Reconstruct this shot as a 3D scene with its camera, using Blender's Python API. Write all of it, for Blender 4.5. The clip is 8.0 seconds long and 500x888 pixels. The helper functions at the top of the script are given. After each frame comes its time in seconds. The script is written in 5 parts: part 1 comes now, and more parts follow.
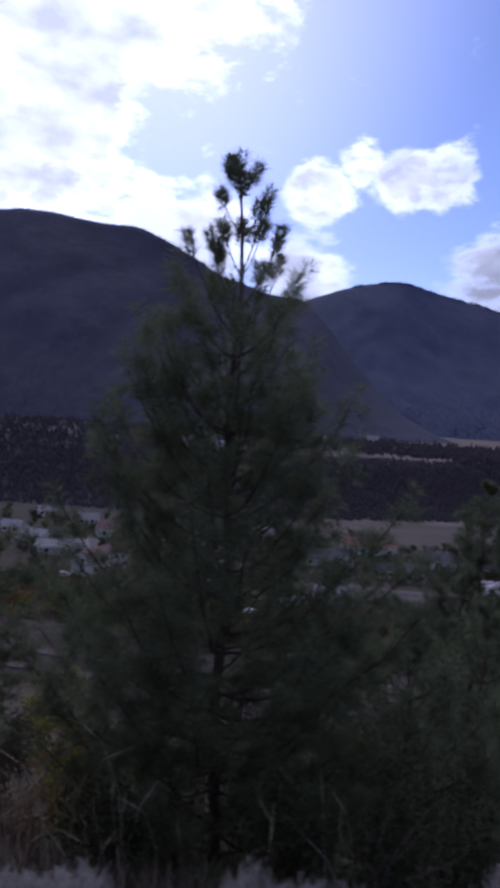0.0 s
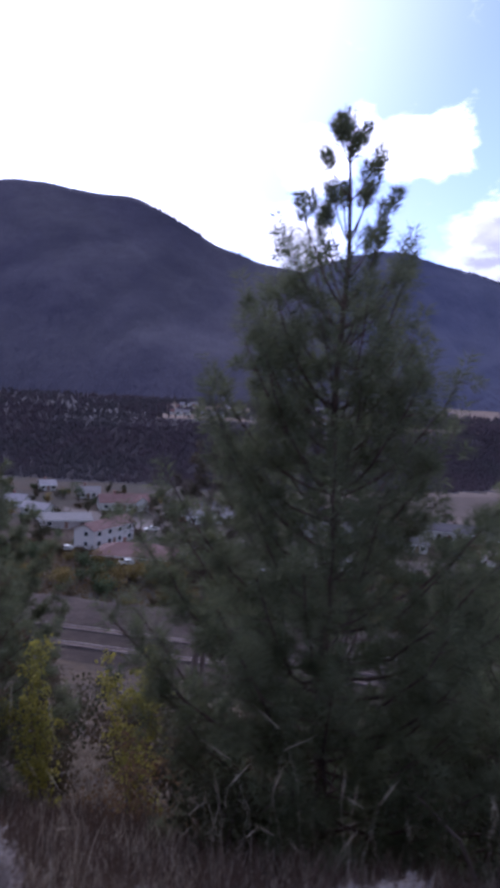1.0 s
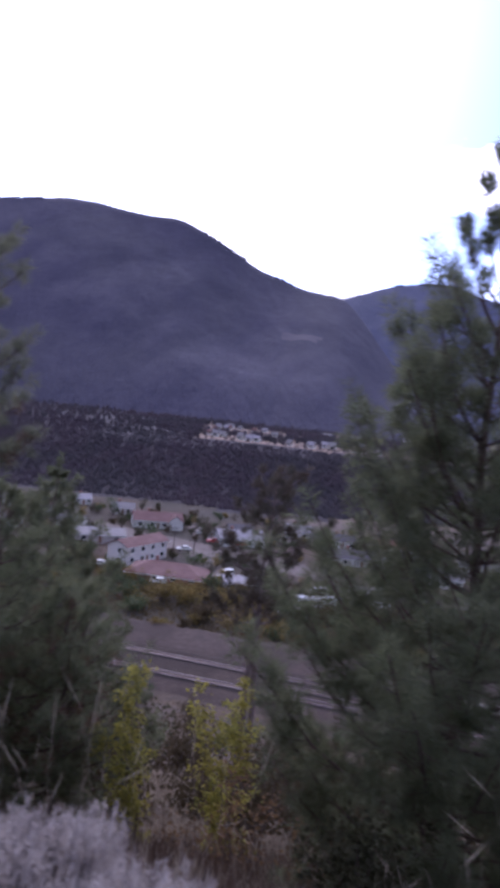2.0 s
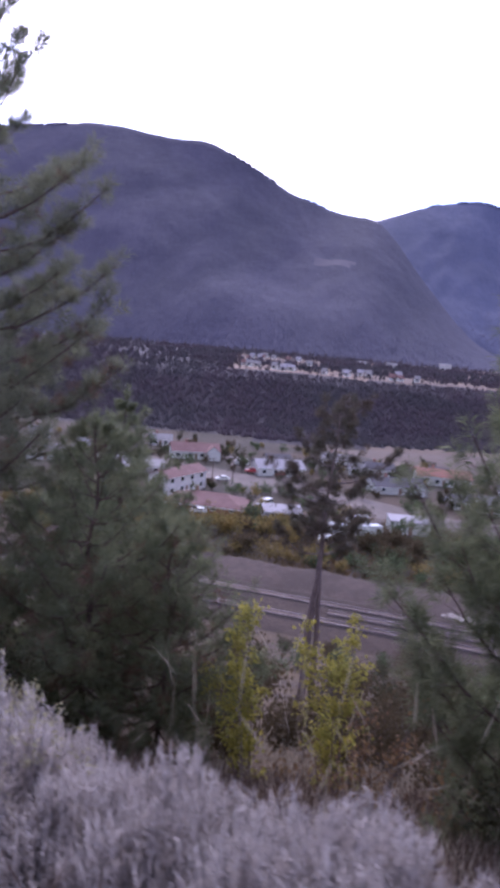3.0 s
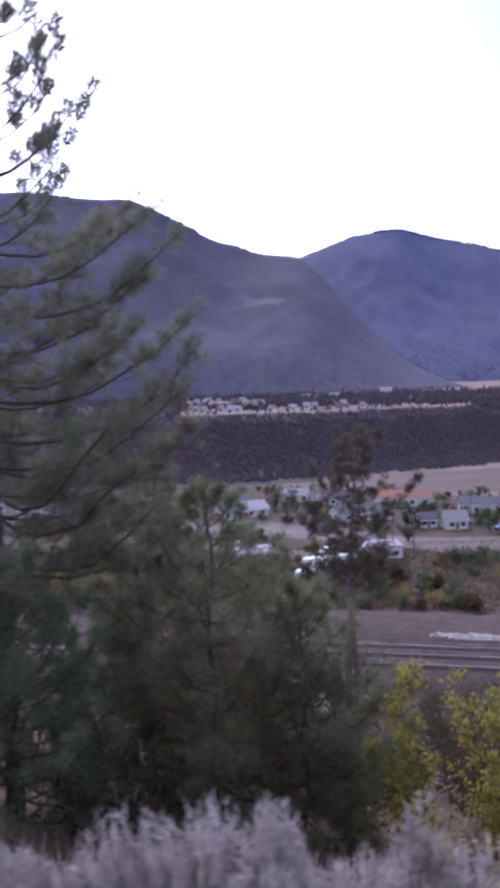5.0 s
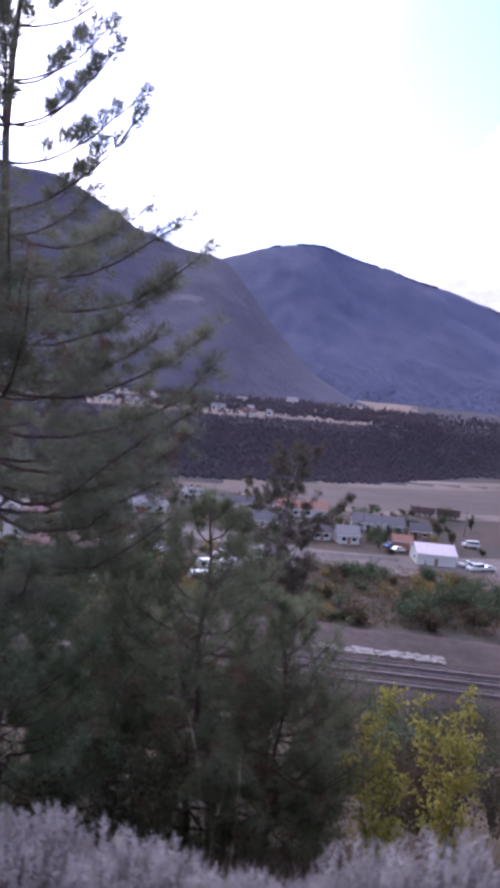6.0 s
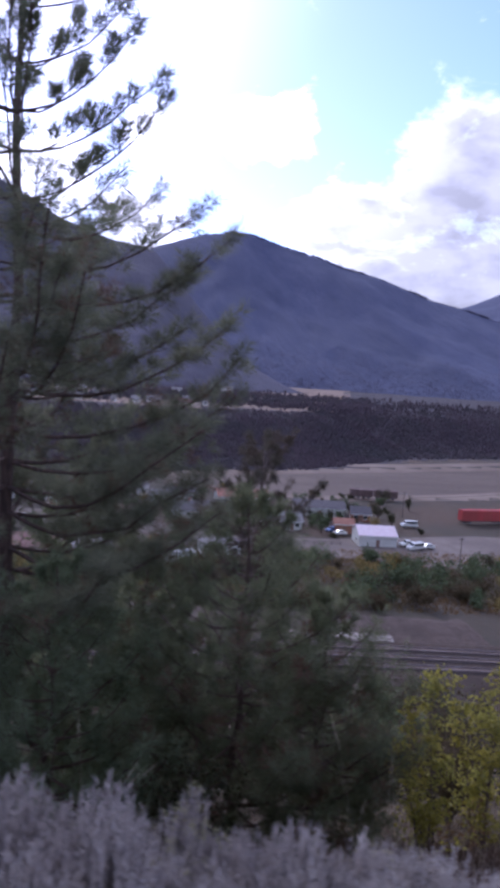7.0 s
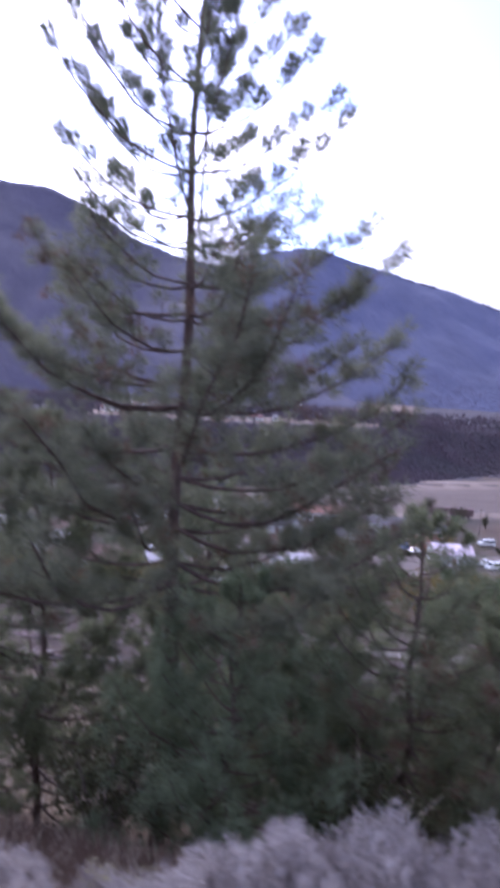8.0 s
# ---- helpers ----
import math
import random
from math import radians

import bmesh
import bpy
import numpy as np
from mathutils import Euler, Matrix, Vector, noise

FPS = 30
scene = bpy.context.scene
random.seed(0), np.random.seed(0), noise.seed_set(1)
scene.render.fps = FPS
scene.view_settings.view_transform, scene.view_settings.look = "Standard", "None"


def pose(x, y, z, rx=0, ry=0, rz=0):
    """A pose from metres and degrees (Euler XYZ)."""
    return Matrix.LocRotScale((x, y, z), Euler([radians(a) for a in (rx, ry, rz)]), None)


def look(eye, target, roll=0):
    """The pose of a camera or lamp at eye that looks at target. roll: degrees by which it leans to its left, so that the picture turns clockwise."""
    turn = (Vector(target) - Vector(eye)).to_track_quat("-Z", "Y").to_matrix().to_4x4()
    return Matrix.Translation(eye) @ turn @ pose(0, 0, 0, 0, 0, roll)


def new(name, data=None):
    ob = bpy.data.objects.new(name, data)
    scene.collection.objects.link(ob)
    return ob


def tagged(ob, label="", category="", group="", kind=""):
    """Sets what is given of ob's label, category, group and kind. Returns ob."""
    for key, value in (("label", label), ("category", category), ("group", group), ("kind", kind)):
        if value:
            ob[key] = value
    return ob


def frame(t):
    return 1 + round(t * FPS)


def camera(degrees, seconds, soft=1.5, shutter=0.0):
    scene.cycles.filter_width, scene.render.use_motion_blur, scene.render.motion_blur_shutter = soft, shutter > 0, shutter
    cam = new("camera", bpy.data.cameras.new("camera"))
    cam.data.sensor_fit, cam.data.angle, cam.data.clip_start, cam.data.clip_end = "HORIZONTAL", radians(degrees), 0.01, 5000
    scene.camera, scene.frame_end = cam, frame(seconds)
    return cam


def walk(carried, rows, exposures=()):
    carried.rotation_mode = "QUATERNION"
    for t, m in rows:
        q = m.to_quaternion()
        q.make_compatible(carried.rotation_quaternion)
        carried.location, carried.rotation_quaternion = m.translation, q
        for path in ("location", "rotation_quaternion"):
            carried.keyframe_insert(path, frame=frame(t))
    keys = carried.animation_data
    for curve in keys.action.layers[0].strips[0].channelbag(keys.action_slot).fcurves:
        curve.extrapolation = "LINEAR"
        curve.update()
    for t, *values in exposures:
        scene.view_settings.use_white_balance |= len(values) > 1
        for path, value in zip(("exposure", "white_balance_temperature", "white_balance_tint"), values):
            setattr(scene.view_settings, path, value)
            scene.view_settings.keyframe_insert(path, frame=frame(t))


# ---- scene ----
cam = camera(38.3, 8.0, soft=4.6, shutter=0.5)
PATH = [
    (0, (-0.006, 0.77, 2.203), (0.015, 2.768, 2.117), 4.1),
    (0.5, (-0.654, 0.892, 2.138), (-0.637, 2.889, 2.039), 3.0),
    (1, (-1.37, 1.1, 2.119), (-1.336, 3.093, 1.957), 3.7),
    (1.5, (-1.964, 1.267, 2.017), (-1.973, 3.258, 1.831), 3.1),
    (2, (-2.65, 1.467, 2.033), (-2.714, 3.464, 1.928), 6.5),
    (2.2, (-2.881, 1.548, 1.992), (-3.002, 3.534, 1.795), 6.8),
    (3.3, (-4.244, 2.323, 1.791), (-4.362, 4.296, 1.483), 4.5),
    (3.5, (-4.496, 2.41, 1.752), (-4.597, 4.393, 1.515), 3.5),
    (4, (-5.072, 2.692, 1.736), (-5.112, 4.679, 1.515), 1.1),
    (4.5, (-5.713, 2.982, 1.694), (-5.698, 4.964, 1.428), 1.6),
    (4.7, (-5.951, 3.053, 1.681), (-5.954, 5.046, 1.512), -1.7),
    (5.8, (-7.788, 2.757, 2.042), (-7.611, 4.733, 1.789), 3.6),
    (6, (-8.062, 2.82, 2.015), (-7.788, 4.794, 1.837), 5.7),
    (6.5, (-8.815, 2.954, 1.947), (-8.455, 4.904, 1.691), 4.0),
    (7, (-9.472, 3.225, 1.926), (-9.02, 5.164, 1.734), 3.9),
    (7.5, (-10.154, 3.489, 1.862), (-9.779, 5.431, 1.566), 5.4),
    (8, (-10.935, 3.592, 1.852), (-10.669, 5.568, 1.69), 3.7),
]
# seconds, stops, kelvin, tint
EXPOSURES = [(0.0, -1.01, 5080, 23), (0.5, -0.56, 5080, 25), (1.0, -0.14, 5200, 28), (1.5, 0.63, 5360, 30), (2.0, 0.30, 5340, 32), (2.2, 0.30, 5340, 32),
             (3.3, 0.98, 5430, 35), (3.5, 1.02, 5430, 36), (4.0, 1.14, 5430, 36), (4.5, 0.95, 5390, 34), (4.7, 0.85, 5390, 32), (5.8, 0.77, 5370, 30),
             (6.0, 0.77, 5370, 30), (6.5, 0.17, 5260, 26), (7.0, 0.31, 5260, 26), (7.5, 0.69, 5280, 28), (8.0, 1.11, 5300, 30)]
walk(cam, [(t, look(e, g, r)) for t, e, g, r in PATH], EXPOSURES)

# ------------------------------------------------------------ sky and sun
SUN_AZ, SUN_EL = radians(-9), radians(33)
world = bpy.data.worlds.new("world")
scene.world = world
world.use_nodes = True
wt = world.node_tree
wt.nodes.clear()


def wn(kind, **kw):
    n = wt.nodes.new(kind)
    for k, v in kw.items():
        if k == "operation":
            n.operation = v
        elif k == "ins":
            for i, val in v.items():
                if hasattr(val, "links"):
                    wt.links.new(val, n.inputs[i])
                else:
                    n.inputs[i].default_value = val
    return n


def direction(az, el):
    a, e = radians(az), radians(el)
    return (math.sin(a) * math.cos(e), math.cos(a) * math.cos(e), math.sin(e))


w_out = wn("ShaderNodeOutputWorld")
w_bg = wn("ShaderNodeBackground")
w_sky = wn("ShaderNodeTexSky")
w_sky.sky_type = "NISHITA"
w_sky.sun_disc = False
w_sky.sun_elevation, w_sky.sun_rotation = SUN_EL, SUN_AZ
w_sky.altitude, w_sky.air_density, w_sky.dust_density, w_sky.ozone_density = 400, 1.0, 0.45, 2.5
w_tc = wn("ShaderNodeTexCoord")
w_dir = w_tc.outputs["Generated"]


def cloud(az, el, inner, outer):
    """A soft round mask about a direction: 1 inside, 0 past outer degrees."""
    d = wn("ShaderNodeVectorMath", operation="DOT_PRODUCT", ins={0: w_dir, 1: direction(az, el)})
    m = wn("ShaderNodeMapRange", ins={0: d.outputs["Value"], 1: math.cos(radians(outer)), 2: math.cos(radians(inner)), 3: 0.0, 4: 1.0})
    m.interpolation_type = "SMOOTHSTEP"
    return m.outputs[0]


def w_max(a, b):
    return wn("ShaderNodeMath", operation="MAXIMUM", ins={0: a, 1: b}).outputs[0]


def w_mul(a, b):
    return wn("ShaderNodeMath", operation="MULTIPLY", ins={0: a, 1: b}).outputs[0]


def w_add(a, b):
    return wn("ShaderNodeMath", operation="ADD", ins={0: a, 1: b}).outputs[0]


w_map = wn("ShaderNodeMapping", ins={0: w_dir, 3: (1.0, 1.0, 1.9)})
w_n1 = wn("ShaderNodeTexNoise", ins={0: w_map.outputs[0], 2: 11.0, 3: 9.0, 4: 0.60, 8: 0.35})
w_n2 = wn("ShaderNodeTexNoise", ins={0: w_map.outputs[0], 2: 14.0, 3: 4.0})
# the bank of cloud round the hidden sun, the cumulus over the saddle, the bank down the valley, the veil on the ridges
masses = w_max(w_mul(cloud(-19.5, 29, 2, 22.5), 1.16), w_mul(cloud(4.6, 17.0, 0.2, 3.6), 0.80))
masses = w_max(masses, w_mul(cloud(7.9, 19.4, 0.3, 2.7), 0.72))
masses = w_max(masses, w_mul(cloud(11.0, 18.3, 0.4, 3.4), 0.82))
masses = w_max(masses, w_mul(cloud(14.4, 18.2, 0.3, 3.2), 0.78))
masses = w_max(masses, w_mul(cloud(21, 8.5, 3, 9), 0.95))
masses = w_max(masses, w_mul(cloud(31, 12, 5, 12), 1.0))
masses = w_max(masses, w_mul(cloud(4, 10, 1, 6), 0.85))
masses = w_max(masses, w_mul(cloud(-6, 13, 1, 8), 0.85))
masses = w_max(masses, w_mul(cloud(-40, 20, 8, 34), 0.95))
masses = w_max(masses, w_mul(cloud(62, 18, 10, 28), 0.85))
# unseen broken cloud overhead and behind, added to whiten and brighten the ambient light
w_xyz = wn("ShaderNodeSeparateXYZ", ins={0: w_dir})
w_over = wn("ShaderNodeMapRange", ins={0: w_xyz.outputs[2], 1: 0.52, 2: 0.72, 3: 0.0, 4: 0.64})
w_back = wn("ShaderNodeMapRange", ins={0: w_xyz.outputs[1], 1: 0.45, 2: 0.0, 3: 0.0, 4: 0.64})
masses = w_max(masses, w_max(w_over.outputs[0], w_back.outputs[0]))
# a thin gap below the bank of cloud
masses = w_mul(masses, w_add(1.0, w_mul(cloud(-5.0, 21.0, 2.0, 7.5), -0.52)))
w_n3 = wn("ShaderNodeTexNoise", ins={0: w_map.outputs[0], 2: 38.0, 3: 6.0, 4: 0.6})
w_den = w_add(w_add(masses, w_mul(w_add(w_n1.outputs[0], -0.5), 2.1)), w_mul(w_add(w_n3.outputs[0], -0.5), 0.7))
w_cov = wn("ShaderNodeMapRange", ins={0: w_den, 1: 0.28, 2: 1.0, 3: 0.0, 4: 1.0})
w_cov.interpolation_type = "SMOOTHSTEP"
# grey undersides where the cloud is thick, bright where it stands near the sun
w_glow = cloud(math.degrees(SUN_AZ), math.degrees(SUN_EL), 4, 40)
w_shade = wn("ShaderNodeMapRange", ins={0: w_n2.outputs[0], 1: 0.42, 2: 0.66, 3: 1.0, 4: 0.66})
w_core = wn("ShaderNodeMapRange", ins={0: w_den, 1: 0.56, 2: 1.0, 3: 1.0, 4: 0.55})
w_core.interpolation_type = "SMOOTHSTEP"
w_bright = w_mul(w_mul(w_add(9.6, w_mul(w_glow, 24.0)), w_shade.outputs[0]), w_core.outputs[0])
w_white = wn("ShaderNodeVectorMath", operation="SCALE", ins={0: (1.0, 0.965, 1.03), 3: w_bright})
w_mix = wn("ShaderNodeMix", ins={0: w_cov.outputs[0]})
w_mix.data_type = "RGBA"
w_blue = wn("ShaderNodeVectorMath", operation="MULTIPLY", ins={0: w_sky.outputs[0], 1: (1.55, 1.38, 1.52)})
# thin haze that brightens towards the hidden sun
w_haze = wn("ShaderNodeVectorMath", operation="SCALE", ins={0: (3.0, 3.1, 3.2), 3: cloud(math.degrees(SUN_AZ), math.degrees(SUN_EL), 3, 25)})
w_air = wn("ShaderNodeVectorMath", operation="ADD", ins={0: w_blue.outputs[0], 1: w_haze.outputs[0]})
wt.links.new(w_air.outputs[0], w_mix.inputs[6])
wt.links.new(w_white.outputs[0], w_mix.inputs[7])
wt.links.new(w_mix.outputs[2], w_bg.inputs[0])
w_bg.inputs[1].default_value = 0.13
wt.links.new(w_bg.outputs[0], w_out.inputs[0])

sun_data = bpy.data.lights.new("sun", "SUN")
sun_data.energy, sun_data.angle, sun_data.color = 1.2, radians(14), (1.0, 0.93, 0.84)
sun = new("sun", sun_data)
sun.matrix_world = look(Vector(direction(math.degrees(SUN_AZ), math.degrees(SUN_EL))) * 100, (0, 0, 0))


# ------------------------------------------------------------ materials
def material(name, c1, c2, scale=4.0, rough=0.85, metal=0.0, bump=0.0, bump_scale=40.0, c3=None, scale3=0.6, amount3=0.5,
             object_random=0.0, island_random=0.0, coords="Object", through_light=0.0, spec=0.3, detail=6.0, stretch=(1, 1, 1)):
    """A procedural surface: two colours by noise, a third by a broad second noise, and fine relief."""
    m = bpy.data.materials.new(name)
    m.use_nodes = True
    nt = m.node_tree
    b = nt.nodes["Principled BSDF"]
    b.inputs["Roughness"].default_value = rough
    b.inputs["Metallic"].default_value = metal
    b.inputs["Specular IOR Level"].default_value = spec
    tc = nt.nodes.new("ShaderNodeTexCoord")
    mp = nt.nodes.new("ShaderNodeMapping")
    mp.inputs["Scale"].default_value = stretch
    nt.links.new(tc.outputs[coords], mp.inputs[0])

    def noisy(s, d=detail):
        n = nt.nodes.new("ShaderNodeTexNoise")
        n.inputs["Scale"].default_value = s
        n.inputs["Detail"].default_value = d
        n.inputs["Roughness"].default_value = 0.62
        nt.links.new(mp.outputs[0], n.inputs["Vector"])
        return n.outputs[0]

    def ramp(v, lo, hi):
        r = nt.nodes.new("ShaderNodeMapRange")
        r.inputs[1].default_value, r.inputs[2].default_value = lo, hi
        nt.links.new(v, r.inputs[0])
        return r.outputs[0]

    def mixed(fac, a, c):
        x = nt.nodes.new("ShaderNodeMix")
        x.data_type = "RGBA"
        nt.links.new(fac, x.inputs[0])
        for i, v in ((6, a), (7, c)):
            if hasattr(v, "links"):
                nt.links.new(v, x.inputs[i])
            else:
                x.inputs[i].default_value = (*v, 1)
        return x.outputs[2]

    colour = mixed(ramp(noisy(scale), 0.36, 0.64), c1, c2)
    if c3:
        k = nt.nodes.new("ShaderNodeMath")
        k.operation = "MULTIPLY"
        k.inputs[1].default_value = amount3
        nt.links.new(ramp(noisy(scale3, 4.0), 0.45, 0.6), k.inputs[0])
        colour = mixed(k.outputs[0], colour, c3)
    if object_random or island_random:
        h = nt.nodes.new("ShaderNodeHueSaturation")
        src = (nt.nodes.new("ShaderNodeObjectInfo").outputs["Random"] if object_random
               else nt.nodes.new("ShaderNodeNewGeometry").outputs["Random Per Island"])
        r = nt.nodes.new("ShaderNodeMapRange")
        a = object_random or island_random
        r.inputs[3].default_value, r.inputs[4].default_value = 1 - a, 1 + a
        nt.links.new(src, r.inputs[0])
        nt.links.new(r.outputs[0], h.inputs["Value"])
        nt.links.new(colour, h.inputs["Color"])
        colour = h.outputs[0]
    nt.links.new(colour, b.inputs["Base Color"])
    if bump:
        bp = nt.nodes.new("ShaderNodeBump")
        bp.inputs["Strength"].default_value = bump
        bp.inputs["Distance"].default_value = 1.0 / bump_scale
        nt.links.new(noisy(bump_scale), bp.inputs["Height"])
        nt.links.new(bp.outputs[0], b.inputs["Normal"])
    if through_light:
        t = nt.nodes.new("ShaderNodeBsdfTranslucent")
        nt.links.new(colour, t.inputs[0])
        s = nt.nodes.new("ShaderNodeMixShader")
        s.inputs[0].default_value = through_light
        nt.links.new(b.outputs[0], s.inputs[1])
        nt.links.new(t.outputs[0], s.inputs[2])
        nt.links.new(s.outputs[0], nt.nodes["Material Output"].inputs[0])
    return m


M = {}
M["bark"] = material("bark", (0.065, 0.046, 0.038), (0.143, 0.094, 0.068), 14, 0.95, bump=0.9, bump_scale=22, stretch=(1, 1, 0.3))
M["dead_bark"] = material("dead_bark", (0.119, 0.088, 0.078), (0.238, 0.182, 0.157), 10, 0.95, bump=0.8, bump_scale=20, stretch=(1, 1, 0.3))
M["needles"] = material("needles", (0.138, 0.150, 0.088), (0.196, 0.198, 0.122), 2.5, 0.6, island_random=0.25, through_light=0.70)
M["needles_dark"] = material("needles_dark", (0.128, 0.146, 0.074), (0.188, 0.196, 0.106), 2.5, 0.6, island_random=0.25, through_light=0.68)
M["needles_young"] = material("needles_young", (0.175, 0.215, 0.115), (0.215, 0.250, 0.140), 2.5, 0.6, island_random=0.25, through_light=0.65)
M["needles_brown"] = material("needles_brown", (0.118, 0.088, 0.062), (0.098, 0.092, 0.060), 1.2, 0.7, island_random=0.3, through_light=0.5)
M["yellow_leaf"] = material("yellow_leaf", (0.40, 0.335, 0.060), (0.33, 0.305, 0.060), 3, 0.55, island_random=0.35, through_light=0.5, c3=(0.19, 0.21, 0.06), scale3=1.2, amount3=0.45)
M["rust_leaf"] = material("rust_leaf", (0.175, 0.098, 0.050), (0.235, 0.155, 0.065), 4, 0.7, island_random=0.35, through_light=0.35)
M["twig"] = material("twig", (0.10, 0.075, 0.06), (0.17, 0.13, 0.10), 20, 0.9)
M["sage"] = material("sage", (0.377, 0.330, 0.292), (0.465, 0.413, 0.366), 5, 0.9, island_random=0.14, through_light=0.6, c3=(0.286, 0.236, 0.210), scale3=2.0, amount3=0.6)
M["sage_flower"] = material("sage_flower", (0.35, 0.32, 0.16), (0.42, 0.385, 0.22), 6, 0.9, island_random=0.2, through_light=0.4)
M["sage_stem"] = material("sage_stem", (0.16, 0.135, 0.125), (0.25, 0.22, 0.20), 12, 0.95)
M["dry_grass"] = material("dry_grass", (0.30, 0.245, 0.17), (0.40, 0.335, 0.24), 6, 0.8, island_random=0.25, through_light=0.3)
M["weed"] = material("weed", (0.092, 0.060, 0.041), (0.138, 0.092, 0.060), 6, 0.9, island_random=0.3, through_light=0.2)
M["field_grass"] = material("field_grass", (0.19, 0.135, 0.055), (0.125, 0.105, 0.048), 0.05, 0.9, island_random=0.35, through_light=0.25, c3=(0.21, 0.115, 0.05), scale3=0.04, amount3=0.6)
M["scrub"] = material("scrub", (0.056, 0.060, 0.032), (0.090, 0.080, 0.042), 2, 0.9, island_random=0.25, through_light=0.4, spec=0.1)
M["green_shrub"] = material("green_shrub", (0.075, 0.105, 0.045), (0.12, 0.14, 0.06), 0.6, 0.8, island_random=0.35, through_light=0.25)
M["gold_shrub"] = material("gold_shrub", (0.26, 0.18, 0.05), (0.20, 0.17, 0.06), 0.4, 0.8, island_random=0.35, through_light=0.3)
M["brown_shrub"] = material("brown_shrub", (0.105, 0.075, 0.040), (0.082, 0.068, 0.036), 0.4, 0.9, island_random=0.2, through_light=0.4, spec=0.1)
M["slope"] = material("slope", (0.055, 0.038, 0.024), (0.094, 0.066, 0.039), 0.7, 0.95, bump=0.8, bump_scale=6, c3=(0.116, 0.078, 0.037), scale3=0.12, amount3=0.6, detail=10)
M["valley"] = material("valley", (0.070, 0.054, 0.034), (0.054, 0.045, 0.029), 0.12, 0.95, bump=0.6, bump_scale=2, c3=(0.095, 0.059, 0.034), scale3=0.03, amount3=0.7, detail=10)
M["bank"] = material("bank", (0.041, 0.033, 0.034), (0.053, 0.041, 0.041), 0.05, 0.95, bump=0.5, bump_scale=1, detail=8)
M["field"] = material("field", (0.23, 0.155, 0.100), (0.18, 0.125, 0.085), 0.02, 0.95, c3=(0.10, 0.075, 0.058), scale3=0.012, amount3=0.5, detail=8)
# distance haze is painted in: both hill colours are shifted to blue and violet
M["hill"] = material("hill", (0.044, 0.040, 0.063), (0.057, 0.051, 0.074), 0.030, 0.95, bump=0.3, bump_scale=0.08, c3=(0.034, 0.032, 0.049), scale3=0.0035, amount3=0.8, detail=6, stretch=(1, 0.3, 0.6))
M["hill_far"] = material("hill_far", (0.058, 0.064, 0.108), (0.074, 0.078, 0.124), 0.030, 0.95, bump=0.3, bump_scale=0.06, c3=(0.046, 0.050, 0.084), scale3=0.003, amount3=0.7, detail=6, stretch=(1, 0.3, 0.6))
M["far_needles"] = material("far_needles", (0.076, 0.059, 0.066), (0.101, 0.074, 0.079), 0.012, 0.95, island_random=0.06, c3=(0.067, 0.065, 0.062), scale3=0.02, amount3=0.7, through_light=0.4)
# needles of the hill trees: lightened blue-violet, the hills' painted haze carried over
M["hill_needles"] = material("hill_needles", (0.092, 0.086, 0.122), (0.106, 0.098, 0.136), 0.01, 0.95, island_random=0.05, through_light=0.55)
M["gravel"] = material("gravel", (0.075, 0.052, 0.039), (0.110, 0.080, 0.060), 0.8, 0.95, bump=0.9, bump_scale=4, c3=(0.055, 0.038, 0.027), scale3=0.08, amount3=0.7, detail=10)
M["ballast"] = material("ballast", (0.047, 0.030, 0.020), (0.075, 0.051, 0.035), 1.2, 0.95, bump=0.8, bump_scale=8, c3=(0.033, 0.021, 0.013), scale3=0.1, amount3=0.7, detail=10)
M["rubble"] = material("rubble", (0.242, 0.205, 0.168), (0.341, 0.295, 0.239), 2, 0.9, bump=0.5, bump_scale=6)
M["scree"] = material("scree", (0.092, 0.078, 0.088), (0.076, 0.066, 0.080), 0.05, 0.95, c3=(0.058, 0.052, 0.070), scale3=0.02, amount3=0.6)
M["dust"] = material("dust", (0.117, 0.083, 0.063), (0.155, 0.112, 0.084), 0.6, 0.95, bump=0.5, bump_scale=6)
M["rail"] = material("rail", (0.22, 0.17, 0.155), (0.34, 0.29, 0.27), 0.6, 0.45, metal=0.5)
M["tie"] = material("tie", (0.022, 0.017, 0.015), (0.042, 0.032, 0.028), 2, 0.9, object_random=0.2)
M["road"] = material("road", (0.143, 0.112, 0.089), (0.189, 0.152, 0.121), 0.35, 0.9, bump=0.3, bump_scale=4, c3=(0.108, 0.083, 0.064), scale3=0.05, amount3=0.6, detail=8)
M["sand"] = material("sand", (0.165, 0.122, 0.088), (0.220, 0.166, 0.122), 0.05, 0.95, c3=(0.127, 0.088, 0.057), scale3=0.02, amount3=0.5)
M["river"] = material("river", (0.123, 0.094, 0.071), (0.154, 0.118, 0.089), 0.03, 0.75, bump=0.5, bump_scale=1.2, spec=0.06, stretch=(0.4, 1.6, 1))
M["white_wall"] = material("white_wall", (0.620, 0.611, 0.517), (0.489, 0.479, 0.404), 0.8, 0.7, bump=0.2, bump_scale=6, stretch=(0.2, 0.2, 3))
M["cream_wall"] = material("cream_wall", (0.66, 0.62, 0.54), (0.58, 0.54, 0.47), 0.8, 0.7, stretch=(0.2, 0.2, 3))
M["grey_wall"] = material("grey_wall", (0.374, 0.340, 0.302), (0.462, 0.420, 0.361), 0.8, 0.75, stretch=(0.2, 0.2, 3))
M["brown_wall"] = material("brown_wall", (0.34, 0.16, 0.09), (0.26, 0.13, 0.08), 0.8, 0.75, stretch=(0.2, 0.2, 3))
